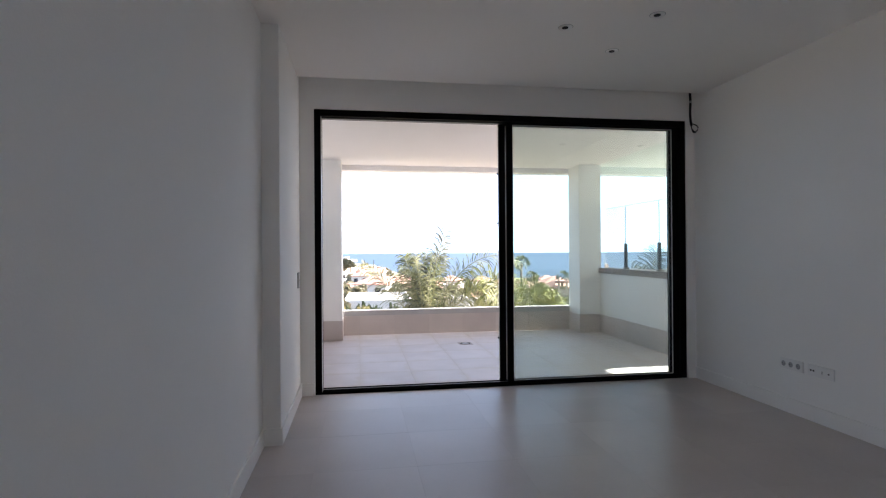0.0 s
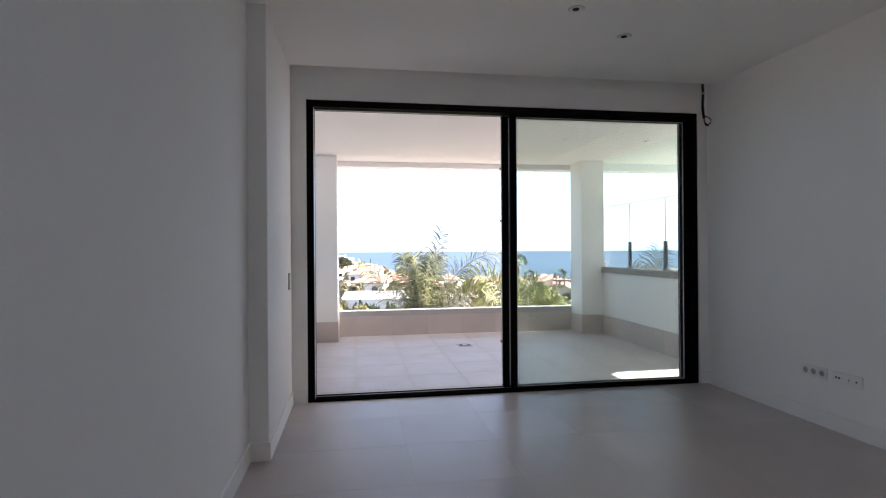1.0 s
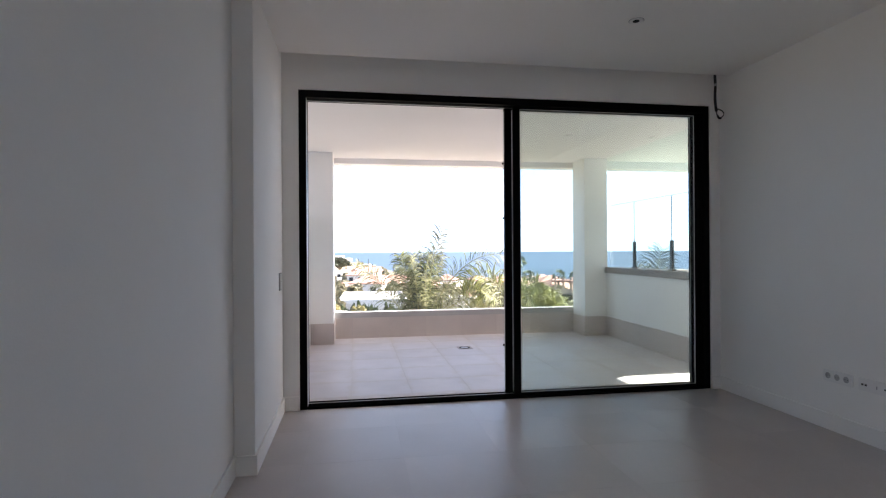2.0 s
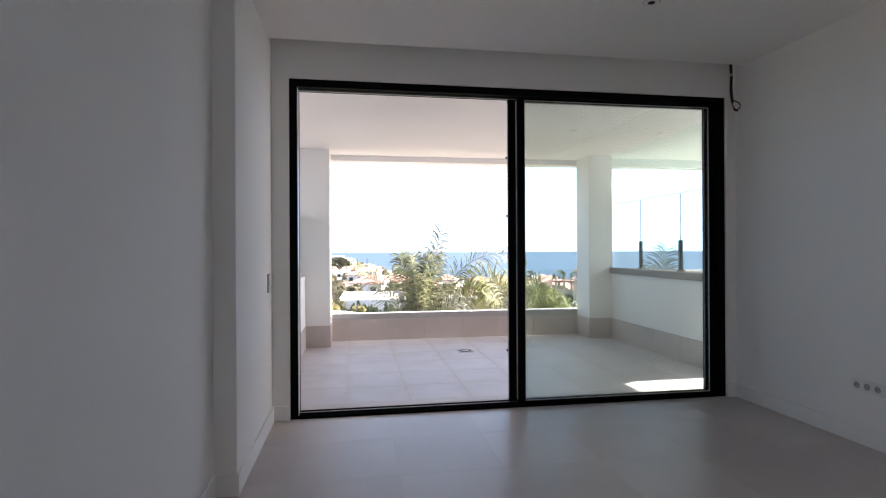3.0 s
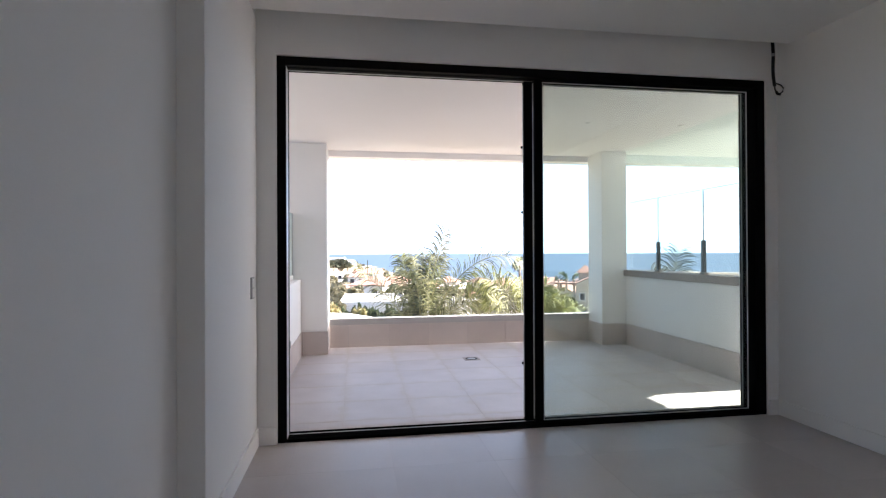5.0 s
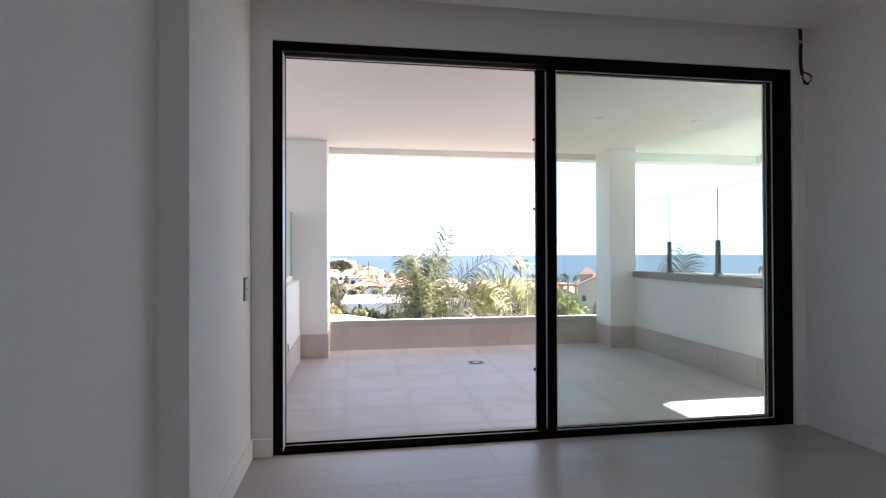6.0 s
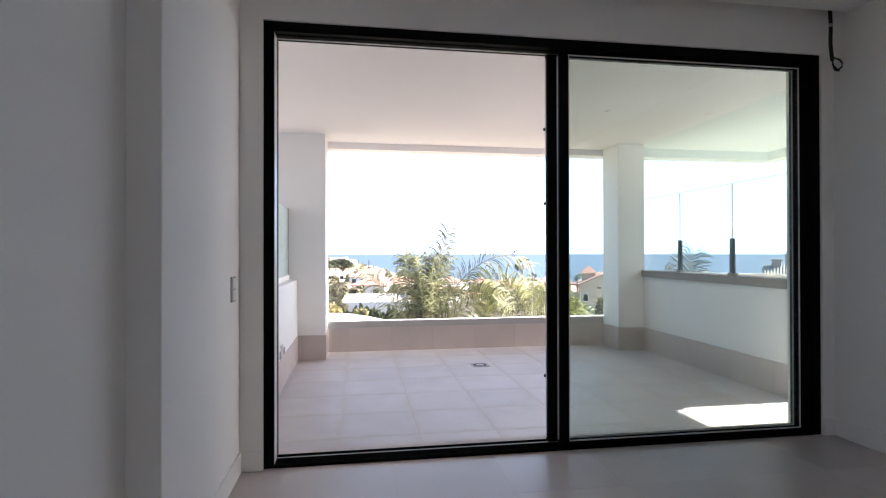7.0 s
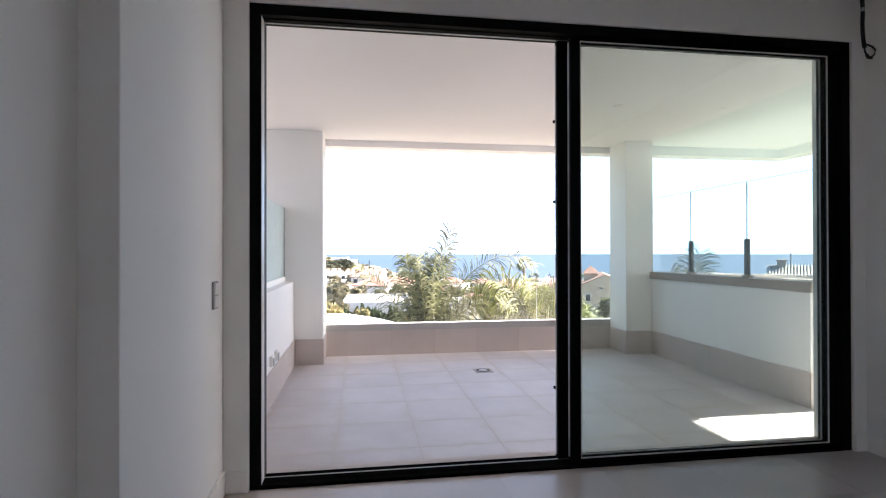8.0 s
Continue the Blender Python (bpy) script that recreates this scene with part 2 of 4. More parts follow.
def lathe(profile, sides=32, bm=None, m=None):
    """Rings of (radius, height) turned round z."""
    b, m = bm or bmesh.new(), m or Matrix.Identity(4)
    rings = [[b.verts.new(m @ Vector((r * math.cos(2 * math.pi * k / sides), r * math.sin(2 * math.pi * k / sides), z))) for k in range(sides)] for r, z in profile]
    for a, c in zip(rings, rings[1:]):
        for k in range(sides):
            b.faces.new((a[k], a[(k + 1) % sides], c[(k + 1) % sides], c[k]))
    return b


# ---- the room ----
XL, XR, XC = -0.245, 3.722, -0.128      # left wall, right wall, face of the boxed-out pier
YF, YP, YB = -0.02, -1.235, -7.6        # front wall, near side of the pier, back wall
ZC, ZT, ZS = 2.81, -0.17, 2.79          # ceiling, terrace floor, terrace soffit
ZW, YPOCKET = 3.0, -0.142               # wall tops, edge of the blind pocket over the door
DX0, DX1, DZ = 0.0, 3.63, 2.57          # door frame outside
FACADE = 0.30


def structure(name, bm, mat, label, category):
    ob = part(name, bm, mat)
    return tagged(ob, label, category, kind="structure")


SW = (-7.3, -6.0, 2.25)                  # unseen side opening added to brighten the room: from, to, height
structure("wall_left", boxes([(XL - 0.25, XL, SW[1], FACADE, -0.05, ZW), (XL - 0.25, XL, YB, SW[0], -0.05, ZW), (XL - 0.25, XL, SW[0], SW[1], SW[2], ZW)]), M_PAINT, "long plain wall painted matt white", "wall")
structure("wall_pier", box(XL, XC, YP, YF, 0, ZC, bevel=0.004), M_PAINT, "white boxed-out wall pier beside the sliding door", "wall")
structure("wall_right", box(XR, XR + 0.25, YB, FACADE, -0.05, ZW), M_PAINT, "long plain wall painted matt white", "wall")
structure("wall_back", box(XL - 0.25, XR + 0.25, YB - 0.25, YB, -0.05, ZW), M_PAINT, "plain white back wall of the room", "wall")
structure("wall_front", boxes([(XL, DX0, YF, FACADE, -0.05, ZW), (DX1, XR, YF, FACADE, -0.05, ZW), (DX0, DX1, YF, FACADE, DZ, ZW)]),
          M_PAINT, "white wall round the opening of a wide sliding door", "wall")
structure("ceiling", boxes([(XL, XR, YB, YPOCKET, ZC, ZW), (XL, XC, YPOCKET, YF, ZC, ZW), (XL - 0.25, XR + 0.25, YB - 0.25, FACADE, ZW, ZW + 0.15)]),
          M_CEIL, "plain white plastered ceiling with spotlights and a blind pocket", "ceiling")
floor = structure("floor", box(XL - 0.25, XR + 0.25, YB - 0.25, FACADE - 0.02, -0.25, -0.0005), M_GROUT, "grey square porcelain floor tiles, matt and clean", "floor")

BB = 0.115


def baseboard_run(x0, x1, y0, y1):
    return part("baseboard_length", box(x0, x1, y0, y1, 0, BB, bevel=0.003), M_SKIRT, None)


baseboard = tagged(new("baseboard"), "white painted baseboard along the room walls", "baseboard", kind="structure")
for r in ((XL, XL + 0.014, SW[1], YP - 0.014), (XL, XL + 0.014, YB, SW[0]), (XL, XC + 0.014, YP - 0.014, YP), (XC, XC + 0.014, YP, YF - 0.014), (XC, DX0 - 0.002, YF - 0.014, YF),
          (DX1 + 0.002, XR, YF - 0.014, YF), (XR - 0.014, XR, YB, YF - 0.014), (XL + 0.014, XR - 0.014, YB, YB + 0.014)):
    baseboard_run(*r).parent = baseboard

# frame of the opening added out of view for extra sky light
fill_opening = tagged(new("fill_window"), "tall unseen side opening, black-framed, added to brighten the room", "window", kind="structure")
for q in ((SW[0], SW[0] + 0.06, 0.0, SW[2]), (SW[1] - 0.06, SW[1], 0.0, SW[2]), (SW[0] + 0.06, SW[1] - 0.06, 0.0, 0.06), (SW[0] + 0.06, SW[1] - 0.06, SW[2] - 0.06, SW[2])):
    part("window_frame", box(XL - 0.18, XL - 0.10, q[0], q[1], q[2], q[3], bevel=0.003), M_BLACK, fill_opening)

# ---- the sliding door ----
door = tagged(new("door_1"), "wide black aluminium sliding door, one half slid open", "sliding door", kind="structure")
FW = 0.058
SILL = 0.019
D0, D1 = -0.004, 0.150                  # depth of the frame
part("frame_jamb", box(DX0, DX0 + FW, D0, D1, 0, DZ, bevel=0.003), M_BLACK, door)
part("frame_jamb", box(DX1 - FW, DX1, D0, D1, 0, DZ, bevel=0.003), M_BLACK, door)
part("frame_head", box(DX0 + FW, DX1 - FW, D0, D1, DZ - FW, DZ, bevel=0.003), M_BLACK, door)
part("frame_sill", box(DX0 + FW, DX1 - FW, D0, D1, -0.02, SILL, bevel=0.003), M_SILL, door)
part("sill_lip", box(DX0 + FW, DX1 - FW, 0.134, 0.149, SILL, SILL + 0.005, bevel=0.001), M_SILL, door)
# the two runners in sill and head, the outer one's glint painted pale
for y, m in ((0.047, M_SILL), (0.104, M_TRACK)):
    part("sill_track", box(DX0 + FW, DX1 - FW, y - 0.004, y + 0.004, SILL, SILL + 0.003, bevel=0.001), m, door)
    part("head_track", box(DX0 + FW, DX1 - FW, y - 0.006, y + 0.006, DZ - FW - 0.004, DZ - FW, bevel=0.001), m, door)
# grey strip paints the light reflected along the black jamb's side
part("jamb_sheen", box(DX0 + FW, DX0 + FW + 0.0025, 0.006, 0.088, SILL + 0.004, DZ - FW - 0.004), M_TRACK, door, "pale grey strip painting the reflection along the jamb")
part("jamb_seal", box(DX0 + FW, DX0 + FW + 0.004, 0.094, 0.146, SILL + 0.004, DZ - FW - 0.004), M_RUBBER, door, "black rubber seal")


def sash(x0, x1, y0, y1, stile_l, stile_r):
    z0, z1, rail = SILL + 0.006, DZ - FW - 0.006, 0.018
    ob = part("sash", boxes([(x0, x0 + stile_l, y0, y1, z0, z1), (x1 - stile_r, x1, y0, y1, z0, z1),
                             (x0 + stile_l, x1 - stile_r, y0, y1, z0, z0 + rail), (x0 + stile_l, x1 - stile_r, y0, y1, z1 - rail, z1)], bevel=0.003),
              M_BLACK, door, "black aluminium sliding sash")
    ym = (y0 + y1) / 2
    pane = part("pane", box(x0 + stile_l - 0.01, x1 - stile_r + 0.01, ym - 0.010, ym + 0.010, z0 + rail - 0.01, z1 - rail + 0.01), M_PANE, ob, "faintly green-tinted double glazing")
    pane.visible_shadow = False
    xa, xb, za, zb, w = x0 + stile_l, x1 - stile_r, z0 + rail, z1 - rail, 0.005
    for r in ((xa, xa + w, za, zb), (xb - w, xb, za, zb), (xa + w, xb - w, za, za + w), (xa + w, xb - w, zb - w, zb)):
        part("glazing_bead", box(r[0], r[1], y0 + 0.002, y0 + 0.009, r[2], r[3]), M_TRACK, ob, "thin bright glazing bead")
        part("gasket", box(r[0], r[1], y0 + 0.0095, ym - 0.0105, r[2], r[3]), M_RUBBER, ob, "black rubber gasket")
    return ob


inner = sash(1.790, 3.568, 0.026, 0.068, 0.060, 0.066)
outer = sash(1.732, 3.568, 0.086, 0.130, 0.118, 0.070)
# pale strip in place of the light caught between the two stiles
part("edge_glint", box(1.7855, 1.790, 0.048, 0.062, 0.05, DZ - FW - 0.03), M_TRACK, inner, "thin pale strip painting the light at the sash edge")
part("sash_seal", box(1.7285, 1.732, 0.106, 0.118, 0.05, DZ - FW - 0.03), M_TRACK, outer, "pale brush seal on the closing edge")
for z in (0.44, 1.55, 2.03):
    part("latch_keep", box(1.718, 1.732, 0.120, 0.128, z - 0.009, z + 0.009, bevel=0.002), M_BLACK, outer, "small black latch hook")

# ---- fittings in the room ----


def spotlight(x, y, z, group, tilt, label, cup=M_DARK):
    """A white bezel with a tilted lamp cup that sits to one side of it."""
    ob = thing("recessed_spotlight", label, "spotlight", group, at=(x, y, z), rz=tilt)
    # grey ring paints the shadow gap; M_DARK cups paint the shaded hollow
    part("gap", lathe([(0.0505, 0.0), (0.0505, -0.0008), (0.046, -0.0010)], 32), M_GREYPL, ob, "thin grey ring painted as a shadow gap", smooth=True)
    part("bezel", lathe([(0.046, 0.0), (0.046, -0.003), (0.043, -0.006), (0.034, -0.007), (0.001, -0.0068)], 32), M_WHITEPL, ob, smooth=True)
    part("cup", lathe([(0.022, -0.004), (0.021, -0.0105), (0.015, -0.012), (0.001, -0.0118)], 28, m=pose(-0.010, -0.006, 0, 0, 0, 0)), cup, ob, "tilted lamp cup", smooth=True)
    return ob


for x, y in ((1.80, -1.45), (2.318, -1.085), (2.318, -1.72)):
    spotlight(x, y, ZC, "ceiling spotlights", 20, "small white recessed ceiling spotlight, switched off")

switch = thing("light_switch", "white double light switch plate on the pier", "light switch", at=(XC, -0.195, 1.042))
part("plate", box(0, 0.010, -0.043, 0.043, -0.067, 0.067, bevel=0.002), M_GREYPL, switch)
for z in (-0.031, 0.031):
    part("rocker", box(0.010, 0.0145, -0.030, 0.030, z - 0.028, z + 0.028, bevel=0.0015), M_WHITEPL, switch)


def wall_plate(y, kinds):
    ob = thing("socket_plate", "white triple wall socket plate" if kinds == "sss" else "white triple plate with data and aerial sockets",
               "socket", "wall sockets", at=(XR, y, 0.380))
    part("plate", box(-0.011, 0, -0.113, 0.113, -0.041, 0.041, bevel=0.003), M_WHITEPL, ob)
    for k, kind in zip((0.071, 0.0, -0.071), kinds):
        turn = pose(-0.011, k, 0, 0, -90, 0)
        if kind == "s":
            # grey well and near-black pin blocks paint the shade inside the socket
            s = part("socket_well", lathe([(0.0215, 0.0015), (0.0195, 0.0022), (0.0185, 0.0008), (0.0180, -0.0006), (0.001, -0.0004)], 28, m=turn @ pose(0, 0, 0.001)), M_GREYPL, ob, "round socket well with its shade painted grey", smooth=True)
            part("pin_hole", boxes([(-0.0135, -0.0105, k - 0.011, k - 0.007, -0.002, 0.002), (-0.0135, -0.0105, k + 0.007, k + 0.011, -0.002, 0.002)]), M_DARK, s)
        elif kind == "d":
            for d in (-0.012, 0.012):
                part("data_port", box(-0.0135, -0.0105, k + d - 0.007, k + d + 0.007, -0.006, 0.006, bevel=0.0008), M_DARK, ob, "small dark data port")
        elif kind == "a":
            part("cover", box(-0.0135, -0.0105, k - 0.016, k + 0.016, -0.022, 0.022, bevel=0.001), M_WHITEPL, ob)
            part("aerial_port", box(-0.0150, -0.0130, k - 0.020, k - 0.014, -0.010, 0.010), M_GREYPL, ob)
        else:
            part("phone_port", box(-0.0135, -0.0105, k - 0.006, k + 0.006, -0.005, 0.005, bevel=0.0008), M_DARK, ob, "small dark phone port")
    return ob


wall_plate(-1.225, "sss")
wall_plate(-1.495, "dap")

cable = thing("hanging_cable", "black cable tail hanging from the ceiling corner, end looped", "cable", at=(3.632, YF - 0.068, ZC))
pts = [(0.0, 0.01, 0.185), (0, 0, 0.01), (0.002, -0.002, -0.05), (0.001, -0.004, -0.10), (-0.004, -0.006, -0.15), (-0.006, -0.008, -0.20), (-0.002, -0.01, -0.26),
       (0.004, -0.012, -0.31), (0.014, -0.015, -0.345), (0.030, -0.018, -0.357)]
part("sheath", tube(pts[:8], 0.0115, 10), M_CABLE, cable, smooth=True)
loop = [(0.004, -0.012, -0.30), (0.006, -0.013, -0.335), (0.018, -0.016, -0.362), (0.042, -0.02, -0.368), (0.064, -0.022, -0.352), (0.070, -0.022, -0.325),
        (0.052, -0.018, -0.303), (0.024, -0.014, -0.292), (0.004, -0.012, -0.288)]
part("wire", tube(loop, 0.0055, 8), M_CABLE, cable, "thin looped wire end", smooth=True)
part("wire_end", tube([(0.012, -0.016, -0.352), (0.024, -0.019, -0.372), (0.044, -0.022, -0.374)], 0.0095, 8), M_CABLE, cable, smooth=True)
part("tape", tube([(0.001, -0.003, -0.062), (0.001, -0.004, -0.085)], 0.0127, 12), M_GREYPL, cable, "grey insulating tape")

# ---- the terrace ----
XW, XE = -0.245, 4.605                   # side walls
YFACE = 4.515                            # inner face of the front parapet
YPL = 4.005                              # near side of the pillars
EDGE = 7.05                              # far edge of the soffit
structure("facade_wall", boxes([(XL - 3.5, XL - 0.25, 0.0, FACADE, -6, 3.6), (XR + 0.25, 9.5, 0.0, FACADE, -6, 3.6)]), M_RENDER, "white rendered outside wall of the house", "wall")
structure("upper_wall", box(XL - 3.5, XR + 0.25, -9, FACADE, ZW + 0.15, 3.6), M_RENDER, "white rendered upper wall above the terrace", "wall")
terrace_floor = structure("terrace_floor", boxes([(-3.6, XE + 0.3, FACADE - 0.02, 5.0, -0.55, ZT - 0.002), (XE + 0.3, EDGE, FACADE - 0.02, 1.6, -0.55, ZT - 0.002)]),
                          M_TGROUT, "beige square porcelain tiles on a shaded terrace", "terrace floor")
structure("door_threshold", box(DX0, DX1, 0.150, FACADE + 0.03, ZT, -0.022, bevel=0.004), M_CAP, "stone threshold step below the sliding door", "threshold")
structure("terrace_ceiling_edge", boxes([(4.62, EDGE, FACADE, YFACE, ZS + 0.045, ZS + 0.35), (4.62, EDGE + 0.25, YFACE, 4.78, 2.700, ZS + 0.35), (EDGE, EDGE + 0.25, FACADE, YFACE, 2.700, ZS + 0.35)]), M_OUTER, "white soffit of the outer bay, light toned into its colour, set slightly higher", "ceiling")
structure("terrace_ceiling", boxes([(-3.6, 4.62, FACADE, YFACE, ZS, ZS + 0.35), (-3.6, 4.62, YFACE, 4.78, 2.700, ZS + 0.35)]),
          M_SOFFIT, "white terrace soffit with a shallow drip edge", "ceiling")
structure("pillar_a", box(-0.62, 0.112, YPL, 4.62, ZT, ZS, bevel=0.006), M_RENDER, "square white rendered pillar with tiled foot", "pillar")
structure("pillar_b", box(4.222, 4.628, YPL + 0.02, 4.51, ZT, ZS, bevel=0.006), M_RENDER, "square white rendered pillar with tiled foot", "pillar")
structure("parapet_front", boxes([(0.112, 4.86, YFACE, 4.57, ZT, 0.262)], bevel=0.006), M_BAND, "low rendered parapet with tiled foot, shade toned into its grey", "parapet")
structure("parapet_west", box(XW - 0.26, XW, FACADE, YPL, ZT, 0.885, bevel=0.006), M_RENDER, "white waist-high terrace side wall", "parapet")
structure("parapet_east", boxes([(XE, XE + 0.22, 1.36, YPL + 0.02, ZT, 0.875), (XE + 0.22, EDGE, 1.36, 1.56, ZT, 0.70)], bevel=0.005), M_RENDER, "white waist-high terrace side wall", "parapet")
# added out of view, tall enough to keep sun off the passage floor
structure("sun_block_wall", box(EDGE, EDGE + 0.2, FACADE, 1.56, -0.6, 1.35, bevel=0.005), M_RENDER, "unseen white wall added across the side passage to block sun", "parapet")
structure("coping_east", box(XE - 0.035, XE + 0.26, 1.32, YPL + 0.02, 0.877, 0.972, bevel=0.006), M_CAP, "taupe stone coping on the side wall", "coping")
structure("house_base", boxes([(XL - 3.5, XR + 0.25, -9, FACADE - 0.03, -8, -0.3), (-3.6, XE + 0.3, FACADE - 0.03, 4.9, -8, -0.56), (XE + 0.3, EDGE, FACADE - 0.03, 1.6, -8, -0.56)]), M_RENDER, "white rendered lower storey of the house", "wall")

# slab added out of view, dark so less light bounces onto the soffit
structure("bounce_roof", box(XE + 0.3, EDGE + 1.5, 1.6, 4.9, -8, -0.9, bevel=0.02), M_BOUNCE, "unseen dark roof added beside the terrace to limit bounced light", "roof")

# frameless glass on the front parapet
rail = thing("glass_balustrade", "low clear frameless glass balustrade on the front parapet", "balustrade", at=(0, 4.552, 0.262))
part("channel", box(0.118, 4.60, -0.016, 0.016, 0, 0.006, bevel=0.001), M_GREYPL, rail, "slim grey glazing channel")
for x0, x1 in ((0.125, 1.608), (1.618, 3.112), (3.122, 4.55)):
    p = part("pane", box(x0, x1, -0.006, 0.006, 0.008, 0.68), M_CLEAR, rail)
    p.visible_shadow = False
    if 3 < x1 < 4:
        part("polished_edge", box(x1 + 0.0005, x1 + 0.0045, -0.006, 0.006, 0.008, 0.68), M_FROST, p, "pale polished glass edge")

side = thing("glass_screen", "tall clear glass wind screen on the stone coping, slim grey posts", "glass screen", at=(4.685, 0, 0.972))
for y0, y1 in ((3.248, 4.02), (2.262, 3.232), (1.34, 2.246)):
    p = part("pane", box(-0.006, 0.006, y0, y1, 0.03, 1.028), M_CLEAR, side)
    p.visible_shadow = False
    part("top_edge", box(-0.006, 0.006, y0, y1, 1.029, 1.034), M_EDGE, p, "green polished glass edge")
for y in (3.24, 2.254):
    post = part("post", box(-0.022, 0.022, y - 0.027, y + 0.027, 0, 0.415, bevel=0.004), M_POST, side, "short dark grey clamp post")
    part("base", box(-0.034, 0.034, y - 0.045, y + 0.045, 0, 0.028, bevel=0.004), M_CAP, post)
    part("strip", box(-0.006, 0.006, y - 0.0065, y + 0.0065, 0.415, 1.03, bevel=0.001), M_POST, post, "slim grey joint strip")

screen = thing("frosted_screen", "white-framed frosted glass privacy screen on the side wall", "glass screen", at=(XW - 0.12, 0, 0.885))
f = part("pane", box(-0.006, 0.006, 0.45, 3.955, 0.062, 0.915), M_FROST, screen, "frosted pale green glass")
f.visible_shadow = False
part("bottom_rail", box(-0.02, 0.02, 0.42, 3.985, 0, 0.062, bevel=0.003), M_SKIRT, screen, "white bottom rail")
part("end_post", box(-0.014, 0.014, 3.955, 3.985, 0.062, 0.92, bevel=0.002), M_STEEL, screen, "slim grey end post")

for x, y in ((3.265, 2.36), (4.45, 2.33)):
    spotlight(x, y, ZS, "terrace spotlights", 0, "small white recessed spotlight in the terrace soffit", cup=M_WHITEPL)

drain = thing("floor_drain", "square steel floor drain with a round grating in the tiles", "drain", at=(2.03, 3.33, ZT))
part("frame", boxes([(-0.105, 0.105, -0.105, -0.062, 0, 0.004), (-0.105, 0.105, 0.062, 0.105, 0, 0.004), (-0.105, -0.062, -0.062, 0.062, 0, 0.004), (0.062, 0.105, -0.062, 0.062, 0, 0.004)]), M_CAP, drain)
part("grate", lathe([(0.080, 0.004), (0.080, 0.007), (0.066, 0.008), (0.058, 0.005), (0.056, 0.001)], 36), M_DARK, drain, "dark ring of the grating", smooth=True)
part("cover", lathe([(0.052, 0.001), (0.052, 0.0065), (0.001, 0.0075)], 32), M_STEEL, drain, "round steel cover", smooth=True)

for y in (2.20, 2.47):
    s = thing("outdoor_socket", "grey weatherproof socket box on the terrace side wall", "socket", "outdoor sockets", at=(XW, y, 0.245))
    part("box", box(0, 0.032, -0.042, 0.042, -0.05, 0.05, bevel=0.006), M_WHITEPL, s)
    part("lid", box(0.032, 0.042, -0.036, 0.036, -0.044, 0.030, bevel=0.004), M_GREYPL, s, "hinged grey lid")

# ---- ground, sea ----
EYE0 = Vector((0.5, -3.3, 1.25))


def bearing(deg, dist):
    """A place that many degrees to the right of straight ahead, so many metres off."""
    return EYE0.x + dist * math.sin(radians(deg)), EYE0.y + dist * math.cos(radians(deg))


def height(x, y):
    pts = ((-400, -4.5), (12, -4.6), (30, -5.6), (62, -7.6), (110, -10.2), (170, -13.5), (250, -17.0), (335, -20.4), (480, -27), (700, -34))
    z = pts[-1][1]
    for (a, za), (b, zb) in zip(pts, pts[1:]):
        if y < b:
            k = max(0, (y - a) / (b - a))
            z = za + (zb - za) * k
            break
    z += 17.0 * math.exp(-(((x + 28) / 44) ** 2 + ((y - 288) / 62) ** 2) / 2 * 1.15)
    z += 2.2 * math.exp(-((x + 12) / 22) ** 2 - ((y - 150) / 45) ** 2)
    z += 0.5 * noise.noise((x * 0.03, y * 0.03, 0)) * min(1, max(0, (y - 15) / 30))
    return z


bm = bmesh.new()
nx, ny = 150, 76
grid = [[bm.verts.new((x, y, height(x, y))) for x in [-500 + 1250 * i / nx for i in range(nx + 1)]] for y in [-260 + 820 * j / ny for j in range(ny + 1)]]
for a, b in zip(grid, grid[1:]):
    for i in range(nx):
        bm.faces.new((a[i], a[i + 1], b[i + 1], b[i]))
tagged(part("ground", bm, M_GROUND, smooth=True), "dry scrubby hillside falling to the sea", "ground", kind="structure")
bm = bmesh.new()
ring = [bm.verts.new((4950 * math.cos(a), 4950 * math.sin(a), -20)) for a in [2 * math.pi * k / 180 for k in range(180)]]
bm.faces.new(ring)
tagged(part("water", bm, M_SEA), "calm blue sea reaching a clear horizon", "sea", kind="structure")


# ---- houses ----
def opening(house, x, z, w, h, y):
    win = part("window", boxes([(x - w / 2 - 0.08, x + w / 2 + 0.08, y - 0.05, y + 0.04, z - 0.1, z), (x - w / 2 - 0.08, x - w / 2, y - 0.05, y + 0.04, z, z + h),
                                (x + w / 2, x + w / 2 + 0.08, y - 0.05, y + 0.04, z, z + h), (x - w / 2 - 0.08, x + w / 2 + 0.08, y - 0.05, y + 0.04, z + h, z + h + 0.08)]), M_HWHITE, house)
    part("pane", box(x - w / 2, x + w / 2, y - 0.02, y + 0.02, z, z + h), M_HGLASS, win)
    return win


